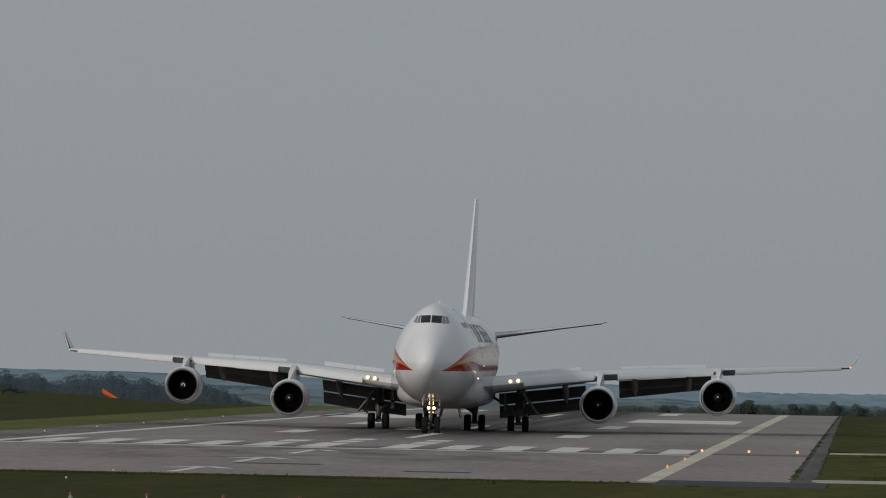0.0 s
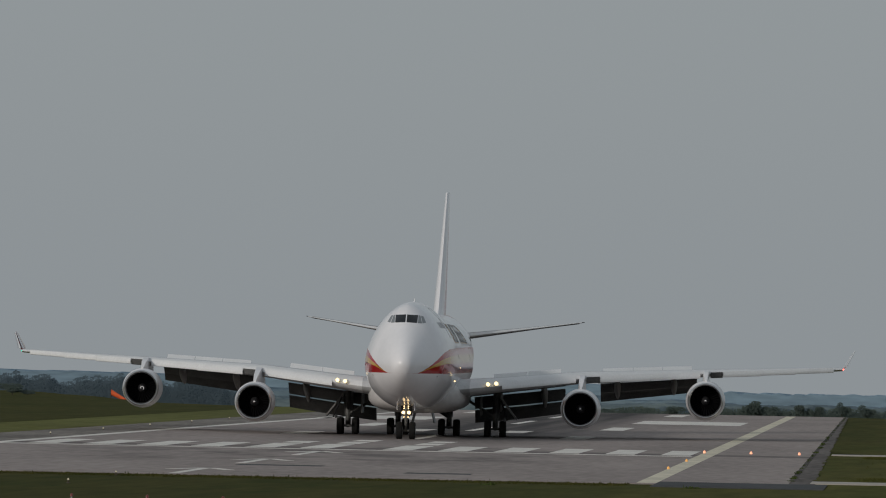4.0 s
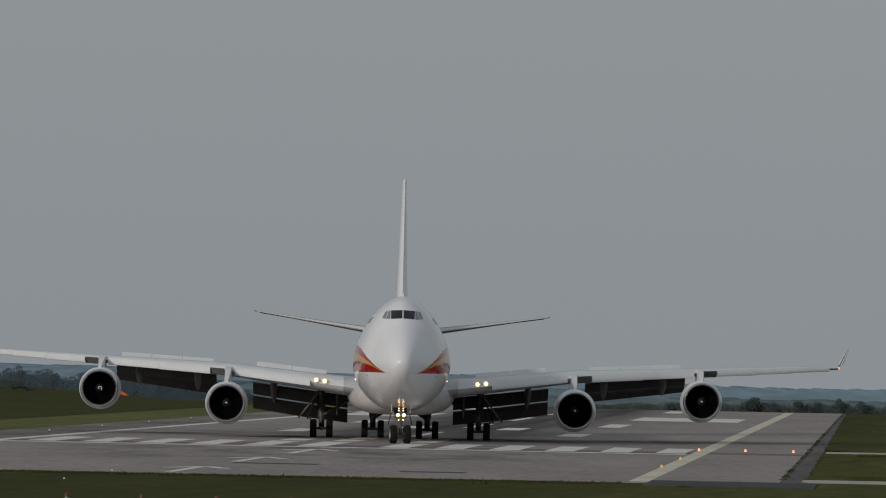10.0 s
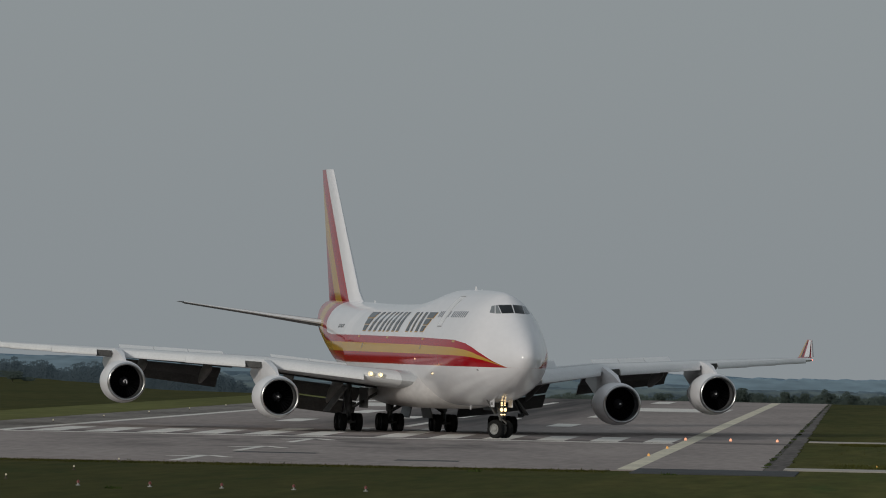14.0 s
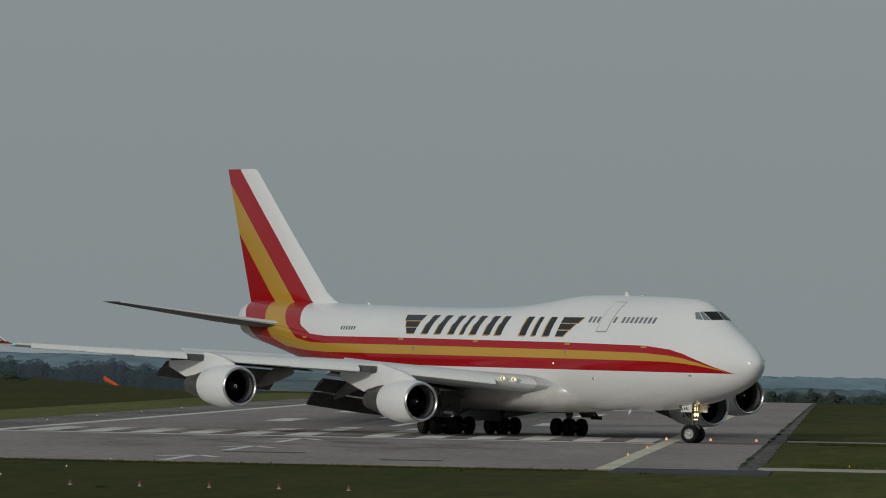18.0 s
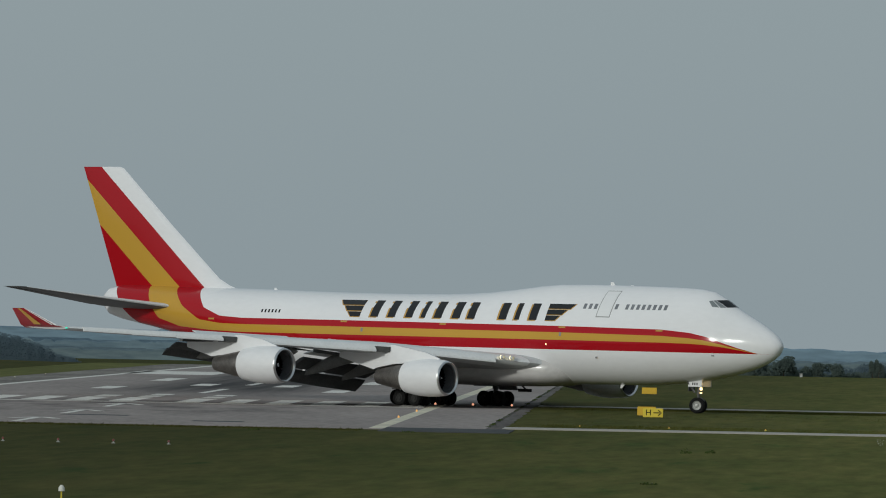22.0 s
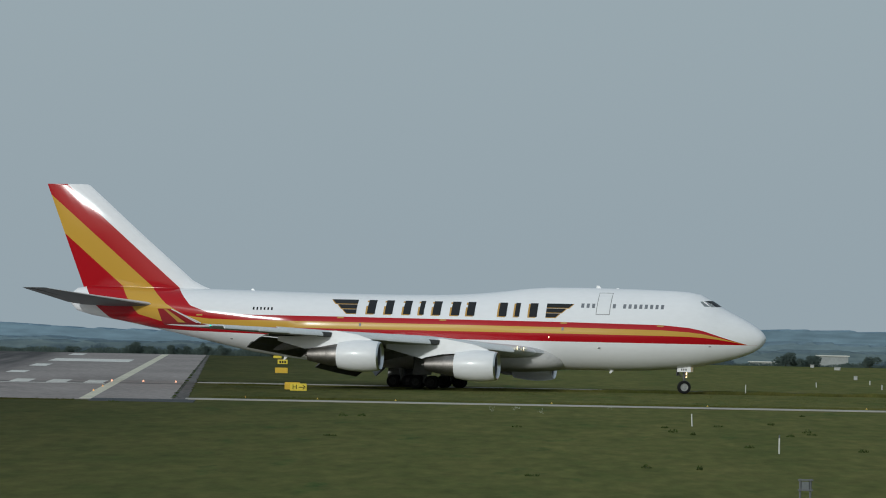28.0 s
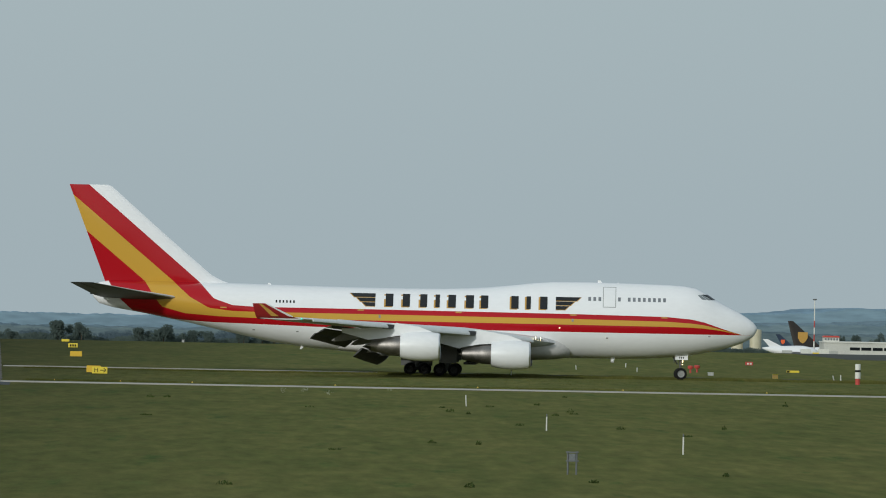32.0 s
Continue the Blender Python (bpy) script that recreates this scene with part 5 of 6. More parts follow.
for u, v in ((600.6, 58.7), (606.7, 60.0)):
    root = thing("guard_lamp", "red drum-headed guard lamp on a thin stand", "airfield lamp", stand(u, v), "guard lamps")
    bm = bmesh.new()
    lathe(bm, [(0.45, 0.05), (0.45, 0.28), (0.55, 0.32), (0.74, 0.32), (0.8, 0.27), (0.83, 0.02)], "z", 16)
    part("drum", bm, SIGNR, root, smooth=True)
    bm = bmesh.new()
    tube(bm, (0, 0, -0.05), (0, 0, 0.52), 0.12, 0.09, 10)
    part("stand", bm, SIGNR, root)
for u, v, w, h in ((582.0, 59.2, 0.6, 0.28), (690.0, 57.2, 0.4, 0.4), (835.0, 62.9, 0.5, 0.35), (805.0, 64.0, 0.8, 0.35), (842.0, 7.0, 0.35, 0.35)):
    root = thing("white_marker_box", "small white equipment box standing in the grass", "box", stand(u, v), "white marker boxes")
    bm = bmesh.new()
    rounded(bm, -w / 2, w / 2, -0.25, 0.25, -0.05, h, 0.05)
    part("case", bm, DULLBOX, root)
    bm = bmesh.new()
    rounded(bm, -w / 2 - 0.03, w / 2 + 0.03, -0.28, 0.28, h, h + 0.06, 0.015)
    part("lid", bm, DULLBOX, root)

# a little white hut on the crest
hut = thing("white_hut", "little white equipment hut with black band and red foot", "hut", stand(842.0, 30.48))
for name, x0, x1, z0, z1, m in (("foot", -0.42, 0.42, -0.1, 0.16, SIGNR), ("wall", -0.27, 0.27, 0.16, 0.62, POSTW), ("band", -0.25, 0.25, 0.62, 0.8, BLACKP), ("upper_box", -0.22, 0.22, 0.8, 1.16, POSTW)):
    bm = bmesh.new()
    rounded(bm, x0, x1, x0 * 0.8, x1 * 0.8, z0, z1, 0.03)
    part(name, bm, m, hut)

# windsock
ws = thing("windsock", "bright orange windsock streaming from a thin mast", "windsock", Matrix.Translation(place(1000, -116.7, height(1000, -116.7))) @ Matrix.Rotation(-AXIS, 4, "Z"))
top = 0.4 - height(1000, -116.7)
bm = bmesh.new()
tube(bm, (0, 0, -0.2), (0, 0, top), 0.07, 0.05, 10)
part("mast", bm, BARK, ws)
bm = bmesh.new()
lathe(bm, [(0.05, 0.38), (0.7, 0.33), (1.4, 0.27), (2.1, 0.2)], "x", 14)
for v in bm.verts:
    v.co.z += top - 0.3 - v.co.x * 0.52
part("sock", bm, ORANGE, ws, smooth=True)


# ---- trees, hedges, woods ----
def crown_mesh(seed, n, squash, m):
    """A crown of many small leaf clumps with an uneven outline; unit height, base at 0."""
    rng = np.random.default_rng(seed)
    lobes = [(rng.normal(0, 0.16, 2), rng.uniform(0.3, 0.8), rng.uniform(0.14, 0.26)) for _ in range(9)]
    verts, faces = [], []
    for i in range(n):
        (cx, cy), cz, r = lobes[rng.integers(len(lobes))]
        d = rng.normal(size=3)
        d /= np.linalg.norm(d)
        k = r * rng.uniform(0.55, 1.08)
        c = np.array([cx + d[0] * k, cy + d[1] * k, cz + d[2] * k])
        c[:2] *= squash
        c[1] *= 0.8
        if c[2] < 0.1:
            continue
        s = rng.uniform(0.02, 0.05)
        a, b = rng.normal(size=3), rng.normal(size=3)
        a[1] *= 0.12
        b[1] *= 0.12
        a, b = a / np.linalg.norm(a) * s, b / np.linalg.norm(b) * s
        o = len(verts)
        verts += [c - a, c + b, c + a, c - b]
        faces.append((o, o + 1, o + 2, o + 3))
    me = bpy.data.meshes.new("crown")
    me.from_pydata([tuple(map(float, v)) for v in verts], [], faces)
    me.materials.append(m)
    return me


def trunk_mesh(seed):
    rng = np.random.default_rng(seed)
    bm = bmesh.new()
    tube(bm, (0, 0, -0.05), (0.01, 0, 0.45), 0.035, 0.02, 8)
    for k in range(5):
        a = rng.uniform(0, 6.28)
        z = rng.uniform(0.25, 0.45)
        tube(bm, (0, 0, z), (0.2 * math.cos(a), 0.2 * math.sin(a), z + rng.uniform(0.15, 0.35)), 0.014, 0.005, 6)
    me = bpy.data.meshes.new("trunk")
    bm.to_mesh(me)
    bm.free()
    me.materials.append(BARK)
    return me


CROWNS = [crown_mesh(k, 1700, 1.0, LEAF) for k in range(4)]
SLIM = [crown_mesh(10 + k, 1300, 0.42, LEAF) for k in range(2)]
TRUNKS = [trunk_mesh(k) for k in range(3)]


def tree(u, v, ztop, width, slim=False, label="round leafy tree behind the airfield's crest"):
    z = height(u, v)
    h = ztop - z
    root = thing("tree", label, "tree", Matrix.Translation(place(u, v, z)))
    t = new("trunk", random.choice(TRUNKS))
    c = new("crown", random.choice(SLIM if slim else CROWNS))
    for o in (t, c):
        o.parent = root
        k = width / (0.42 * 0.8 if slim else 0.8) if o is c else h
        o.scale = (k, k, h)
        o.rotation_euler = (0, 0, -AXIS + random.choice((0, math.pi)))


for v, zt, w in ((-120.4, 1.5, 3.4), (-118.6, 0.7, 2.6), (-32.0, 1.1, 2.6), (-26.2, 0.85, 1.8), (-24.0, 0.7, 1.6), (-21.2, 0.95, 1.6), (-18.5, 0.7, 2.0), (-11.0, 2.6, 3.4), (5.6, 2.0, 3.4), (12.6, 1.2, 2.6), (26.32, 0.9, 3.4), (41.0, 1.45, 3.0),
                 (-41.3, 0.35, 2.4), (-29.5, 0.6, 2.2), (-7.3, 2.1, 2.6), (1.8, 1.6, 2.6), (5.0, 1.2, 2.0), (10.1, 1.3, 2.6), (66.0, 1.4, 3.4), (70.0, 1.1, 3.4), (78.6, 1.1, 2.6)):
    tree(930, v, zt, w)
for v, zt, w in ((17.59, 1.7, 1.3), (18.31, 1.9, 1.3), (21.26, 2.0, 1.5), (23.1, 2.0, 1.6), (23.74, 2.9, 2.0)):
    tree(932, v, zt, w, True, "slim dark poplar behind the airfield's crest")


def foliage(name, label, rows, n, size, m, seed):
    """One mass of leaf clumps: rows of (u, v, base, top, half depth), linked along their length."""
    rng = np.random.default_rng(seed)
    tri = []
    seg = [(a, b, math.hypot(a[0] - b[0], a[1] - b[1])) for a, b in zip(rows, rows[1:])]
    total = sum(s[2] for s in seg)
    verts = []
    for a, b, ln in seg:
        for _ in range(int(n * ln / total)):
            k = rng.uniform()
            p = [x + (y - x) * k for x, y in zip(a, b)]
            w = math.sin(p[1] * 0.35) * 0.16 + math.sin(p[1] * 0.83 + 1) * 0.12 + noise.noise(Vector((p[1] * 0.21, seed, 0))) * 0.35 + abs(noise.noise(Vector((p[1] * 0.43, seed, 5)))) * 0.4
            top = p[3] + (p[3] - p[2]) * 0.28 * w
            q = rng.uniform() ** 0.7
            z = p[2] + (top - p[2]) * q
            dp = p[4] * math.sqrt(max(0.02, 1 - q * q))
            c = np.array(place(p[0] - dp * 0.74 + rng.uniform(-0.5, 0.5), p[1], z))
            s = size * rng.uniform(0.5, 1.1)
            e = rng.normal(size=(2, 3))
            e -= np.outer(e @ np.array(ALONG), np.array(ALONG)) * 0.98
            e = e / np.linalg.norm(e, axis=1)[:, None] * s
            verts += [c - e[0], c + e[1], c + e[0], c - e[1]]
    faces = [(i, i + 1, i + 2, i + 3) for i in range(0, len(verts), 4)]
    # the dense inside of the growth, behind its outer leaves
    for a, b, ln in seg:
        k0 = len(verts)
        m_ = max(2, int(ln / (size * 1.5)))
        for i in range(m_ + 1):
            p = [x + (y - x) * i / m_ for x, y in zip(a, b)]
            w = math.sin(p[1] * 0.35) * 0.16 + math.sin(p[1] * 0.83 + 1) * 0.12 + noise.noise(Vector((p[1] * 0.21, seed, 0))) * 0.35 + abs(noise.noise(Vector((p[1] * 0.43, seed, 5)))) * 0.4
            top = p[3] + (p[3] - p[2]) * 0.28 * w
            h = top - p[2]
            for du, f in ((-0.7, 0.0), (-0.55, 0.5), (-0.2, 0.82), (0.1, 0.93)):
                j = noise.noise(Vector((p[1] * 0.7 / size, f * 5, seed))) * size
                verts.append(np.array(place(p[0] + du * p[4] + j, p[1], p[2] + h * f + j * 0.5 * (f > 0))))
        for i in range(m_):
            for j in range(3):
                q = k0 + i * 4 + j
                faces.append((q, q + 4, q + 5, q + 1))
    me = bpy.data.meshes.new(name)
    me.from_pydata([tuple(map(float, v)) for v in verts], [], faces)
    me.materials.append(m)
    return tagged(new(name, me), label, "trees", kind="stuff")


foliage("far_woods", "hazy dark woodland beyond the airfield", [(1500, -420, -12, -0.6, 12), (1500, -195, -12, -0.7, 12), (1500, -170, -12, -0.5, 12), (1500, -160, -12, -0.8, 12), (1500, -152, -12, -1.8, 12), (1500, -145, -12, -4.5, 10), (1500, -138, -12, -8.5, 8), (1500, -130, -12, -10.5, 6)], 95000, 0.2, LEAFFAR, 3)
foliage("hedge_line", "dark hedge and scrub along the crest", [(935, -58, -4, -0.35, 3), (935, -30, -4, -0.15, 3), (936, -22, -4, 0.1, 3), (935, 0, -4, -0.25, 3), (935, 30, -4, -0.1, 3), (935, 50, -4, -0.1, 3), (935, 57, -4, -0.6, 3), (936, 65.5, -4, -0.55, 3), (936, 67, -4, 0.3, 3), (936, 69.5, -4, 0.3, 3), (936, 70.5, -4, -0.6, 3), (936, 78, -4, -0.55, 3), (938, 84, -4, -0.2, 3), (938, 90, -4, -0.2, 3), (938, 95, -4, -0.8, 3)], 44000, 0.16, LEAF, 5)
foliage("low_hedge", "low dark hedge in front of the storage tanks", [(938, 90.65, -4, -0.35, 2), (938, 96.8, -4, -0.2, 2), (938, 100.0, -4, -0.25, 2), (938, 103.01, -4, -0.7, 2)], 6000, 0.14, LEAF, 8)
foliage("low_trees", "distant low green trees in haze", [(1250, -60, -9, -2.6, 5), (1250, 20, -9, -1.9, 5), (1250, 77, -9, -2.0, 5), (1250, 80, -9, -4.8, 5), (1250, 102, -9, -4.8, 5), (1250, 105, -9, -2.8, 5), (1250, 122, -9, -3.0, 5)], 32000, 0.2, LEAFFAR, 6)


# ---- distance: hills with haze put into their colours ----
def ridge(name, label, u, pts, rough, m, seed):
    vs = np.concatenate([np.arange(pts[0][0], -600, 20.0), np.arange(-600, 600, 1.5), np.arange(600, pts[-1][0], 20.0)])
    verts, faces = [], []
    for v in vs:
        z = float(np.interp(v, [p[0] for p in pts], [p[1] for p in pts]))
        z += rough * (noise.noise(Vector((v * 0.02, seed, 0))) + 0.5 * noise.noise(Vector((v * 0.07, seed, 1))) + 0.45 * noise.noise(Vector((v * 0.21, seed, 2))) + 0.9 * abs(noise.noise(Vector((v * 0.12, seed, 3)))) + 0.6 * abs(noise.noise(Vector((v * 0.31, seed, 5)))))
        for du, zz in ((-2, -60.0), (0, z - 0.4), (2, z), (300, z - 2), (420, -60.0)):
            verts.append(place(u + du, v, zz))
    for i in range(len(vs) - 1):
        for j in range(4):
            a = i * 5 + j
            faces.append((a, a + 5, a + 6, a + 1))
    return tagged(mesh_object(name, verts, faces, m), label, "hills", kind="structure")


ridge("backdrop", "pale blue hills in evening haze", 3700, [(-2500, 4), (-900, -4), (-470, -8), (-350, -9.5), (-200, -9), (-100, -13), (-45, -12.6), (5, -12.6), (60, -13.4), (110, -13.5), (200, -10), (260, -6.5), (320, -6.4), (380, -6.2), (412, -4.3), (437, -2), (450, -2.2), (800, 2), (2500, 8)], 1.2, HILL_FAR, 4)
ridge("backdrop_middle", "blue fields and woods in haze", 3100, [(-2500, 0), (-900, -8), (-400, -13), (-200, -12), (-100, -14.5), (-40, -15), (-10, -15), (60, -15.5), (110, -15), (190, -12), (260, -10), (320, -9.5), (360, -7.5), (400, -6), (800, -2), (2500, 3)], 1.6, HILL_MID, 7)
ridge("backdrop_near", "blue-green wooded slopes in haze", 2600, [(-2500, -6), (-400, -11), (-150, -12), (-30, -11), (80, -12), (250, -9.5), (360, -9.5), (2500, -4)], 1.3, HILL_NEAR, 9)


# ---- the far apron: parked airliners, tanks, mast, low building ----
def far(u, v, z):
    return Matrix.Translation(place(u, v, z)) @ Matrix.Rotation(-AXIS, 4, "Z")


def parked(u, v, z, fin_m, body_m, label, length, fin_h, chord, mark=None, tip=0.36):
    """A parked airliner seen side on, nose to the right."""
    root = thing("parked_airliner", label, "airplane", far(u, v, z), "parked airliners")
    bm = bmesh.new()
    rings = []
    for x, r, dz in ((0, 0.2, 0.9), (2.5, 0.9, 0.55), (6, 1.5, 0.15), (10, 1.8, 0), (length - 5, 1.8, 0), (length - 2, 1.4, -0.1), (length - 0.5, 0.7, -0.3), (length, 0.1, -0.4)):
        rings.append([(x, r * math.cos(a), 2.9 + dz + r * math.sin(a)) for a in [2 * math.pi * i / 20 for i in range(20)]])
    loft(bm, rings)
    part("fuselage", bm, body_m, root, smooth=True)
    bm = bmesh.new()
    rings = []
    for k, (zz, x0, x1) in enumerate(((4.1, 2.2, 2.2 + chord), (4.1 + fin_h, 0.0, chord * tip))):
        rings.append([(x0 + a, b, zz) for a, b in foil(x1 - x0, 0.09, 8)][::1])
    for r in rings:
        for i, (x, y, zz) in enumerate(r):
            r[i] = (x, y, zz)
    loft(bm, [[(p[0], p[1], p[2]) for p in r] for r in rings])
    fin = part("fin", bm, fin_m, root, smooth=True)
    if mark:
        bm = bmesh.new()
        w = chord * 0.17
        cx, cz = chord * 0.46 + 0.6, 4.1 + fin_h * 0.42
        loft(bm, [[(cx - w, y, cz + w), (cx + w, y, cz + w), (cx + w, y, cz - 0.2 * w), (cx + 0.5 * w, y, cz - w), (cx, y, cz - 1.3 * w), (cx - 0.5 * w, y, cz - w), (cx - w, y, cz - 0.2 * w)] for y in (-chord * 0.05 - 0.05, -chord * 0.03)])
        part("fin_mark", bm, mark, fin)
    for s in (1, -1):
        bm = bmesh.new()
        loft(bm, [[(x0 + a, y * s, zz + b) for a, b in foil(c, 0.1, 6)] for x0, y, zz, c in ((length * 0.42, 1.2, 2.2, length * 0.2), (length * 0.3, length * 0.42, 3.0, 1.6))])
        part("wing", bm, GREYP, root)
        bm = bmesh.new()
        lathe(bm, [(-1.6, 0.6), (-1.2, 0.9), (0.4, 1.0), (1.4, 0.9), (1.5, 0.02)], "x", 14, (length * 0.6, length * 0.16 * s, 1.5))
        part("engine", bm, body_m, root, smooth=True)
    for x, y in ((length - 4, 0), (length * 0.47, 2.2), (length * 0.47, -2.2)):
        bm = bmesh.new()
        tube(bm, (x, y, 0.4), (x, y, 2.0), 0.12, 0.12, 8)
        lathe(bm, [(-0.2, 0.02), (-0.2, 0.42), (0.2, 0.42), (0.2, 0.02)], "y", 14, (x, y, 0.42))
        part("gear_leg", bm, RUBBER, root)
    return root


parked(1900, 199.5, -12.4, WHITE, WHITE, "parked white airliner, seen side on", 17, 2.4, 4.2)
parked(1960, 209.6, -12.8, NAVY, WHITE, "parked airliner with a navy fin and orange mark", 14, 3.9, 3.6, ORANGE)
parked(1936, 210.7, -12.95, BROWN, WHITE, "parked airliner with a dark brown fin and gold shield", 26, 8.3, 8.7, GOLDP, 0.19)
for v in (192.4, 197.9):
    root = thing("storage_tank", "cream cylindrical storage tank", "tank", far(1905, v, -12.5), "storage tanks")
    bm = bmesh.new()
    lathe(bm, [(0, 0.02), (0, 1.75), (9.1, 1.75), (9.3, 1.65), (9.5, 0.02)], "z", 28)
    part("shell", bm, TANK, root, smooth=True)
    for z in (2.5, 5, 7.5):
        bm = bmesh.new()
        lathe(bm, [(z, 1.74), (z, 1.8), (z + 0.12, 1.8), (z + 0.12, 1.74)], "z", 28, closed=True)
        part("hoop", bm, TANK, root)
mast = thing("floodlight_mast", "tall red and white banded floodlight mast", "mast", far(1905, 215.4, -12.5))
for k in range(9):
    bm = bmesh.new()
    lathe(bm, [(k * 2.05, 0.01), (k * 2.05, 0.22 - 0.01 * k), (k * 2.05 + 2.05, 0.21 - 0.01 * k), (k * 2.05 + 2.05, 0.01)], "z", 10)
    part("band", bm, POSTW if k % 2 == 0 or k > 6 else SIGNR, mast)
bm = bmesh.new()
rounded(bm, -0.6, 0.6, -0.3, 0.3, 18.4, 18.8, 0.08)
part("lamp_head", bm, BLUEGREY, mast)
hall = thing("low_terminal_building", "long pale low building with dark window band", "building", far(1900, 218.0, -12.5))
bm = bmesh.new()
box(bm, 0, 40, 0, 14, 0, 5.9)
part("wall", bm, WALLW, hall)
bm = bmesh.new()
box(bm, -0.2, 40.2, -0.3, 14.2, 5.9, 6.25)
part("roof", bm, POSTW, hall)
for k in range(9):
    bm = bmesh.new()
    box(bm, 7.6 + 3.4 * k, 10.6 + 3.4 * k, -0.05, 0.05, 3.7, 4.6)
    part("window", bm, GLASS, hall)
for v, zt, w in ((225.5, -3.9, 2.4), (230.11, -3.6, 4.2), (236.94, -4.2, 4.6)):
    tree(1925, v, zt, w, label="dark round tree behind the low terminal building")
cab = thing("control_cabin", "small white cabin with windows under a red roof", "cabin", far(1898, 217.8, -6.27))
bm = bmesh.new()
box(bm, 0, 4.6, 2.5, 6, 0.02, 1.25)
part("wall", bm, POSTW, cab)
for k in range(5):
    bm = bmesh.new()
    box(bm, 0.25 + 0.86 * k, 0.85 + 0.86 * k, 2.44, 2.52, 0.35, 1.0)
    part("window", bm, CABING, cab)
bm = bmesh.new()
loft(bm, [[(-0.3, 2.2, 1.25), (4.9, 2.2, 1.25), (4.9, 6.3, 1.25), (-0.3, 6.3, 1.25)], [(0.2, 2.6, 1.7), (4.4, 2.6, 1.7), (4.4, 5.9, 1.7), (0.2, 5.9, 1.7)]])
part("roof", bm, SIGNR, cab)


def service_vehicle(v, l, h, paint, label):
    """A small ramp vehicle, a box body behind a cab, on four wheels."""
    root = thing("service_vehicle", label, "vehicle", far(1885, v, -12.9), "service vehicles")
    bm = bmesh.new()
    rounded(bm, 0, l * 0.64, -0.9, 0.9, 0.5, h, 0.08)
    part("body", bm, paint, root)
    bm = bmesh.new()
    rounded(bm, l * 0.66, l, -0.85, 0.85, 0.45, h * 0.78, 0.12)
    cabin = part("cab", bm, POSTW, root)
    bm = bmesh.new()
    box(bm, l * 0.74, l * 0.94, -0.88, -0.84, h * 0.5, h * 0.7)
    part("window", bm, GLASS, cabin)
    for x in (l * 0.18, l * 0.8):
        for y in (-0.75, 0.75):
            bm = bmesh.new()
            lathe(bm, [(-0.13, 0.02), (-0.13, 0.4), (0.13, 0.4), (0.13, 0.02)], "y", 12, (x, y, 0.4))
            part("wheel", bm, RUBBER, root)


for v, l, h, paint, label in ((203.82, 4.6, 3.9, DULLBOX, "dull white ramp van beside a parked airliner"), (206.83, 3.6, 3.5, BLUEGREY, "grey catering truck on the far apron"),
                              (209.34, 4.6, 4.4, POSTW, "white ramp truck beside a parked airliner"), (212.69, 3.2, 3.4, SIGNY, "yellow high loader on the far apron"),
                              (214.53, 5.0, 4.5, POSTW, "white ramp truck beside a parked airliner"), (217.55, 4.2, 4.0, DULLBOX, "dull white ramp van beside a parked airliner")):
    service_vehicle(v, l, h, paint, label)
for u, v, l, w, h in ((1500, 98.2, 6.2, 8, 6.5), (1500, 114.0, 6.6, 9, 8.2)):
    shed = thing("far_shed", "long low pale shed far across the field", "building", far(u, v, height(u, v)))
    bm = bmesh.new()
    box(bm, 0, l, 0, w, -0.5, h)
    part("wall", bm, SHEDW, shed)
    bm = bmesh.new()
    loft(bm, [[(-0.3, y, h), (l + 0.3, y, h)][::1] + [(l + 0.3, y, h + 0.2), (-0.3, y, h + 0.2)] for y in (-0.3, w + 0.3)])
    part("roof", bm, POSTW, shed)

# apron tarmac at the field's far corner
apron = sheet("apron", 772, 868, 96, 420, 0.02, TAXIWAY, step=8)
apron.matrix_world = RW
tagged(apron, "grey tarmac apron at the far corner of the field", "apron", kind="structure")


# ---- grass in the foreground ----
def tri_stuff(name, co, material, label, category):
    """Loose triangles, an array of corners (n, 3, 3), as one object of stuff."""
    n = len(co)
    me = bpy.data.meshes.new(name)
    me.vertices.add(n * 3)
    me.vertices.foreach_set("co", co.ravel())
    me.loops.add(n * 3)
    me.loops.foreach_set("vertex_index", np.arange(n * 3))
    me.polygons.add(n)
    me.polygons.foreach_set("loop_start", np.arange(0, n * 3, 3))
    me.update(calc_edges=True)
    me.materials.append(material)
    return tagged(new(name, me), label, category, kind="stuff")


def spikes(rng, u, v, w, h, base=-0.06):
    """Upright slivers of grass at u, v, of width w and height h, leaning a little."""
    n = len(u)
    x, y = u * ALONG.x + v * ACROSS.x, u * ALONG.y + v * ACROSS.y
    a = rng.uniform(-0.6, 0.6, n)
    co = np.zeros((n, 3, 3))
    z = np.full(n, base)
    co[:, 0] = np.stack([x - w * np.cos(a), y - w * np.sin(a), z], 1)
    co[:, 1] = np.stack([x + w * np.cos(a), y + w * np.sin(a), z], 1)
    co[:, 2] = np.stack([x + rng.normal(0, 0.07, n), y + rng.normal(0, 0.07, n), h], 1)
    return co


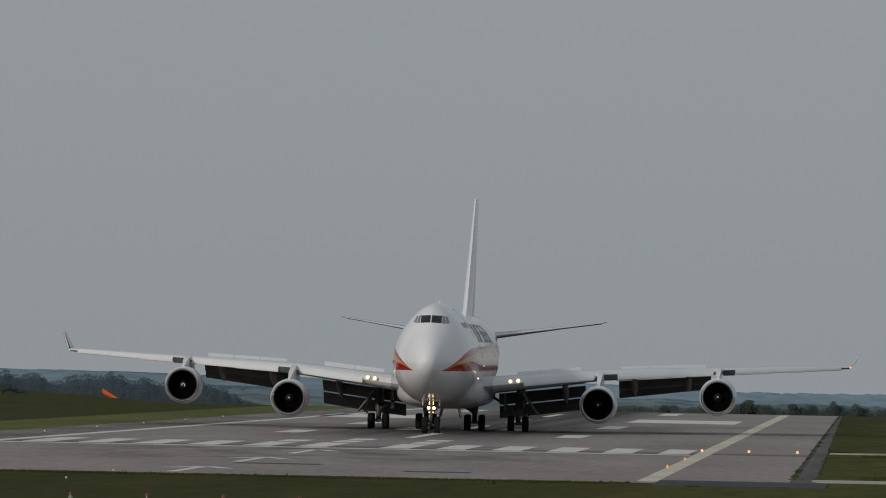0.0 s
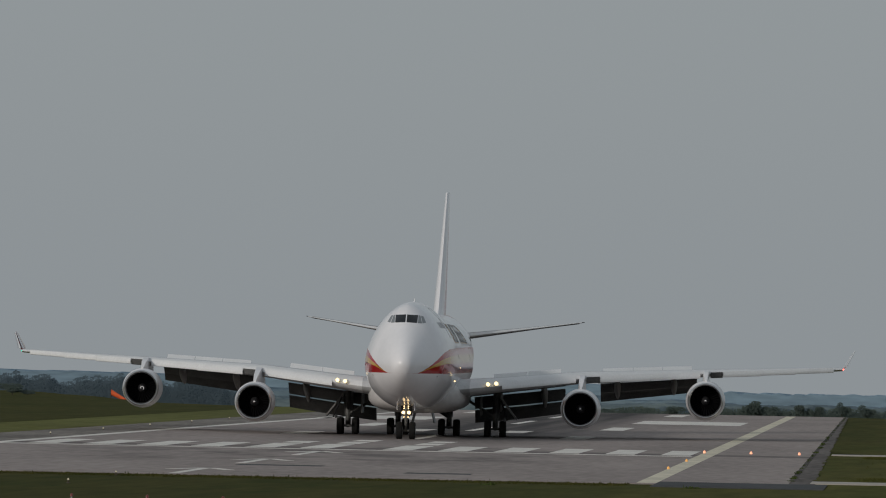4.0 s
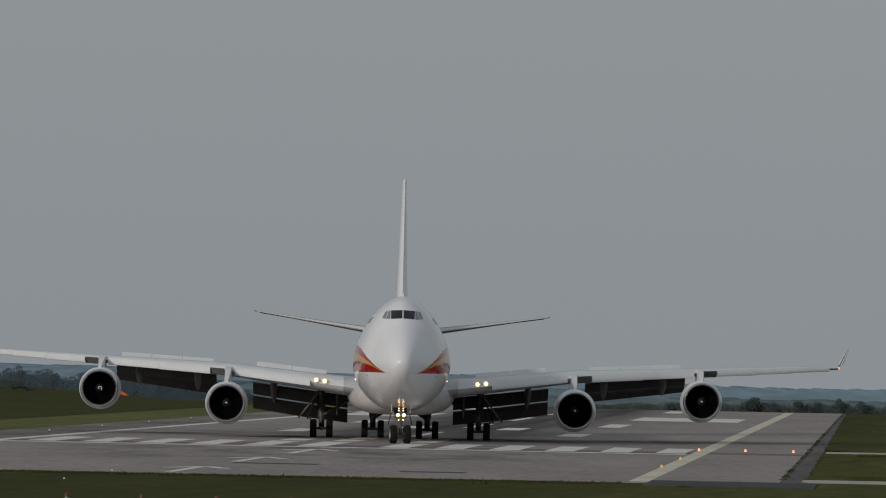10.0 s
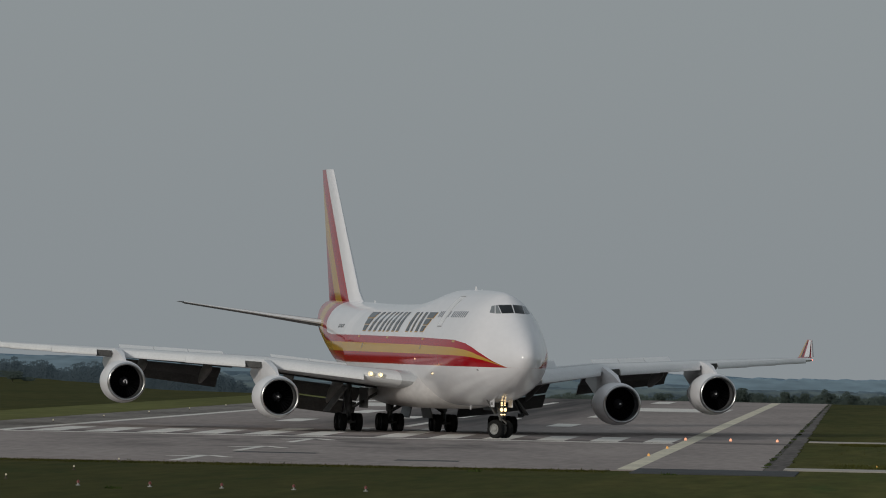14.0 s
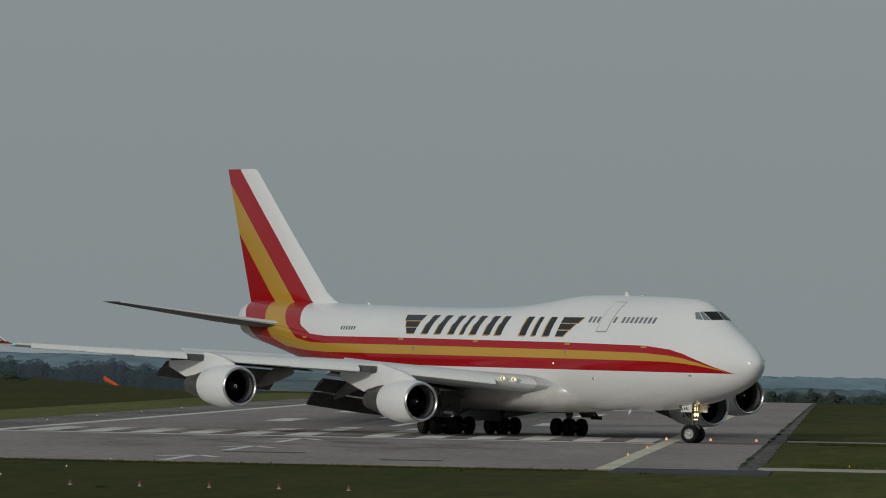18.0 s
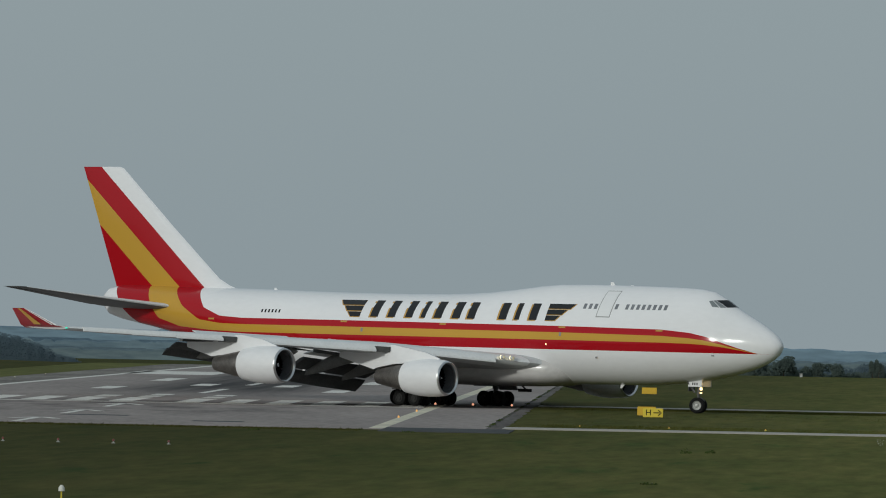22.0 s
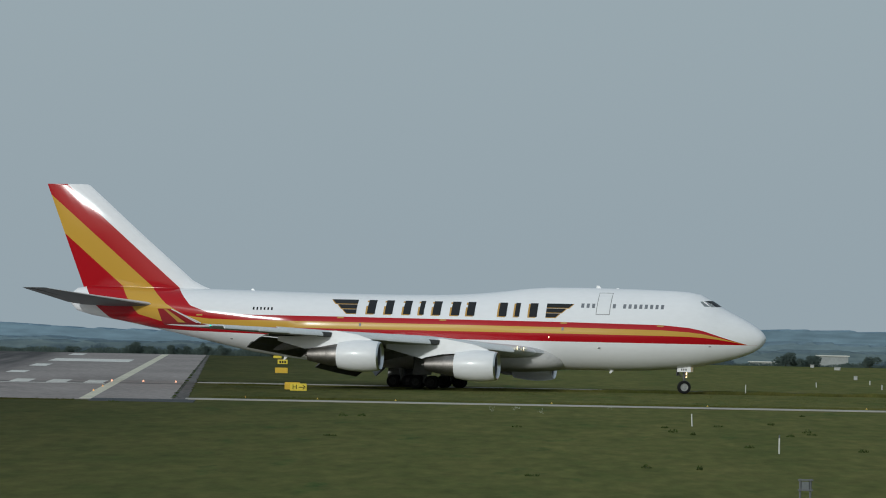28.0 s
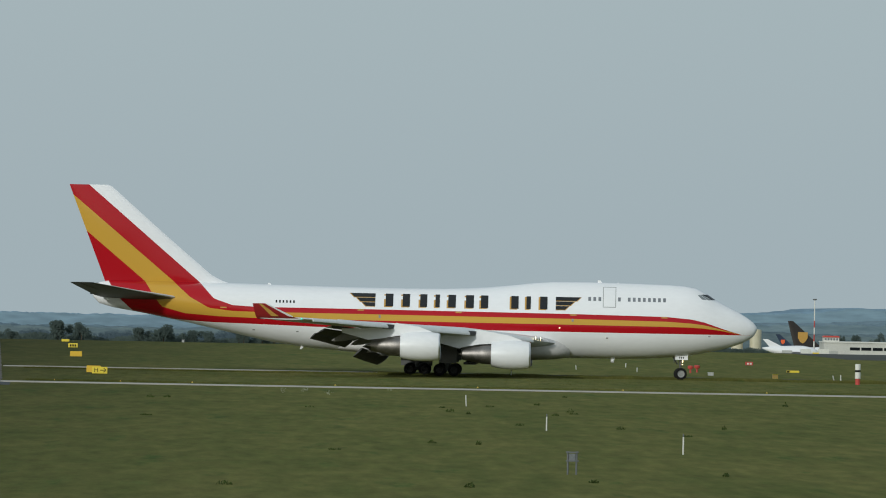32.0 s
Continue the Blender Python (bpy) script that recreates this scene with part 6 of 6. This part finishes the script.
def blades():
    """Short grass: slivers that just clear the sward, along the runway's end and between road and taxiway."""
    rng = np.random.default_rng(8)
    u = np.concatenate([rng.uniform(458, 540, 9000), rng.uniform(432.0, 438.4, 14000)])
    v = np.concatenate([rng.uniform(-15.5, 95, 9000), rng.uniform(-72, -25.5, 14000)])
    h = rng.uniform(-0.02, 0.04, len(u))
    h = np.where(u < 440, rng.uniform(-0.03, 0.05, len(u)) + 0.08 * (rng.uniform(size=len(u)) > 0.985), h)
    tri_stuff("grass", spikes(rng, u, v, rng.uniform(0.02, 0.07, len(u)), h), BLADE, "rough green grass in the foreground", "grass")


blades()


def weeds():
    """Dark clumps of dock and thistle, mostly out on the open field."""
    rng = np.random.default_rng(21)
    verts, faces = [], []
    spots = [(rng.uniform(150, 430), rng.uniform(-60, 75), rng.uniform(0.15, 0.5), rng.uniform(0.05, 0.16)) for _ in range(26)]
    spots += [(rng.uniform(150, 400), rng.uniform(-5, 60), rng.uniform(0.15, 0.4), rng.uniform(0.16, 0.34)) for _ in range(22)]
    for u, v, r, h in spots:
        for _ in range(46):
            a, k = rng.uniform(0, 6.28), r * math.sqrt(rng.uniform())
            c = np.array(place(u + k * math.sin(a) * 1.5, v + k * math.cos(a), rng.uniform(-0.04, h) * (1.15 - k / r)))
            e = rng.normal(size=(2, 3)) * (0.03, 0.03, 0.05)
            verts += [c - e[0], c + e[1], c + e[0], c - e[1]]
    me = bpy.data.meshes.new("weeds")
    me.from_pydata([tuple(map(float, v)) for v in verts], [], [(i, i + 1, i + 2, i + 3) for i in range(0, len(verts), 4)])
    me.materials.append(WEED)
    tagged(new("weeds", me), "dark clumps of weeds in the grass", "weeds", kind="stuff")


weeds()


def seed_heads():
    """A few clumps of pale seed heads beside the concrete road."""
    rng = np.random.default_rng(5)
    co = []
    for u, v, n in ((422.9, 9.3, 60), (406.9, 10.7, 30), (412.8, 7.2, 24), (430.8, 17.0, 14)):
        for _ in range(n):
            c = np.array(place(u + rng.normal(0, 0.5), v + rng.normal(0, 0.14), rng.uniform(0.05, 0.42)))
            co.append([c + rng.normal(size=3) * 0.035 for _ in range(3)])
    tri_stuff("seed_heads", np.array(co), FLOWER, "pale seed heads standing in the grass", "weeds")


seed_heads()


def crack_weeds():
    """Low weeds rooted in the joint between the runway and its worn shoulder."""
    rng = np.random.default_rng(12)
    u = np.concatenate([rng.uniform(452, 486, 260), rng.uniform(486, 560, 120), rng.uniform(560, 660, 420), rng.uniform(660, 840, 150)])
    v = -17.78 - 0.00498 * (u - END) + rng.normal(0, 0.07, len(u))
    keep = np.array([noise.noise(Vector((a * 0.12, 1.0, 7.0))) for a in u]) > 0.0
    u, v = u[keep], v[keep]
    tri_stuff("crack_weeds", spikes(rng, u, v, rng.uniform(0.05, 0.12, len(u)), rng.uniform(0.03, 0.09, len(u)), 0.0), WEED, "dark weeds rooted in the joint of the asphalt", "weeds")


crack_weeds()


def tall_grass():
    """Unmown grass along the near edges of the taxiway and the concrete road."""
    rng = np.random.default_rng(31)
    n, m = 110000, 30000
    v = rng.uniform(-15, 110, n)
    u = 539 + rng.uniform(0, 7.0, n) + 0.012 * v
    h = rng.uniform(0.35, 1.0, n) * (0.1 + 0.17 * np.clip((v - 8) / 20, 0, 1)) * (1 + 0.25 * np.sin(v * 0.9) * np.sin(v * 0.37))
    v2 = rng.uniform(-15.6, 110, m)
    u2 = 457.2 + rng.uniform(0, 9.0, m) ** 1.1 + 0.034 * v2
    h2 = (0.01 + 0.11 * rng.uniform(size=m) ** 2) * np.clip((12 - np.abs(v2 + 8)) / 8, 0.35, 1)
    u, v, h = np.concatenate([u, u2]), np.concatenate([v, v2]), np.concatenate([h, h2])
    tri_stuff("tall_grass", spikes(rng, u, v, rng.uniform(0.015, 0.05, n + m), h), BLADE, "unmown green grass along the taxiway's edge", "grass")


tall_grass()


# ---- movement ----
TAXI = [(0.0, 85.921, 607.737, -11.767),
    (0.5, 85.230, 605.482, -11.747),
    (1.0, 84.380, 601.832, -11.659),
    (1.5, 83.490, 597.723, -11.604),
    (2.0, 82.623, 593.606, -11.595),
    (2.5, 81.800, 589.595, -11.568),
    (3.0, 81.001, 585.712, -11.427),
    (3.5, 80.220, 581.970, -11.208),
    (5.5, 77.763, 568.319, -10.634),
    (6.0, 77.242, 565.049, -10.476),
    (6.5, 76.740, 561.982, -10.281),
    (7.0, 76.274, 559.088, -10.028),
    (7.5, 75.897, 556.310, -9.762),
    (8.0, 75.581, 553.631, -9.509),
    (8.5, 75.276, 550.985, -9.256),
    (9.0, 74.992, 548.376, -8.968),
    (9.5, 74.789, 545.887, -8.600),
    (10.0, 74.720, 543.525, -8.100),
    (10.5, 74.820, 541.236, -7.409),
    (11.0, 75.107, 539.011, -6.476),
    (11.5, 75.600, 536.847, -5.276),
    (12.0, 76.315, 534.741, -3.826),
    (12.5, 77.255, 532.739, -2.170),
    (13.0, 78.396, 530.959, -0.367),
    (13.5, 79.706, 529.525, 1.526),
    (14.0, 81.143, 528.441, 3.494),
    (14.5, 82.703, 527.610, 5.573),
    (16.5, 90.340, 526.129, 15.232),
    (17.0, 92.483, 525.463, 17.856),
    (17.5, 94.657, 524.525, 20.458),
    (18.0, 96.880, 523.434, 23.032),
    (18.5, 99.184, 522.423, 25.588),
    (19.0, 101.504, 521.320, 28.064),
    (19.5, 103.792, 519.950, 30.436),
    (20.0, 106.089, 518.438, 32.764),
    (20.5, 108.460, 517.001, 35.111),
    (21.0, 110.916, 515.745, 37.487),
    (21.5, 113.457, 514.774, 39.863),
    (22.0, 116.087, 514.261, 42.164),
    (22.5, 118.766, 514.189, 44.319),
    (23.0, 121.452, 514.291, 46.315),
    (23.5, 124.177, 514.417, 48.204),
    (24.0, 127.011, 514.652, 50.076),
    (24.5, 129.999, 515.011, 51.969),
    (25.0, 133.099, 515.257, 53.802),
    (25.5, 136.213, 515.338, 55.500),
    (27.5, 148.166, 515.391, 60.404),
    (28.0, 151.512, 515.652, 62.501),
    (28.5, 154.735, 515.883, 64.314),
    (29.0, 157.786, 515.997, 65.716),
    (29.5, 160.762, 515.830, 67.155),
    (30.0, 163.711, 515.413, 68.786),
    (30.5, 166.647, 514.939, 70.372),
    (31.0, 169.553, 514.549, 71.579),
    (31.5, 172.423, 514.243, 72.396),
    (32.0, 175.268, 513.987, 73.143),
]


def motions():
    """The airliner rolls off the runway; its wheels turn and its nose leg steers."""
    walk(PLANE, [(t, pose(x, y, 0, 0.2, 0, 90 + a)) for t, x, y, a in TAXI])
    # distance rolled by the nose wheel and its steering, from the taxi rows
    ts = np.array([r[0] for r in TAXI])
    grid = np.arange(0, 32.01, 0.1)
    xs, ys, yaw = (np.interp(grid, ts, [r[i] for r in TAXI]) for i in (1, 2, 3))
    hx, hy = np.sin(np.radians(yaw)), -np.cos(np.radians(yaw))
    gx, gy = xs - hx * NOSE_X, ys - hy * NOSE_X
    step = np.hypot(np.diff(gx), np.diff(gy))
    dist = np.concatenate([[0], np.cumsum(step)])
    mx, my = xs - hx * 33, ys - hy * 33
    main = np.concatenate([[0], np.cumsum(np.hypot(np.diff(mx), np.diff(my)))])
    steer = []
    for t in np.arange(0, 32.01, 1.0):
        i = int(round(t * 10))
        a, b = max(0, i - 8), min(len(grid) - 1, i + 8)
        turn = np.radians(yaw[b] - yaw[a])
        run = max(0.5, main[b] - main[a])
        steer.append((float(t), max(-60.0, min(60.0, float(np.degrees(np.arctan2(25.0 * turn, run)))))))
    walk(nose_gear, [(t, pose(NOSE_X, 0, 0, 0, 0, a)) for t, a in steer])
    for w, x, y, z in WHEELS:
        way = dist if w.parent == nose_gear else main
        n = int(way[-1] / 0.62 / radians(75)) + 1
        rows = []
        for k in range(n + 1):
            d = way[-1] * k / n
            rows.append((float(np.interp(d, way, grid)) if 0 < k < n else 32.0 * (k == n), pose(x, y, z, 0, -math.degrees(d / 0.62), 0)))
        walk(w, rows)


motions()
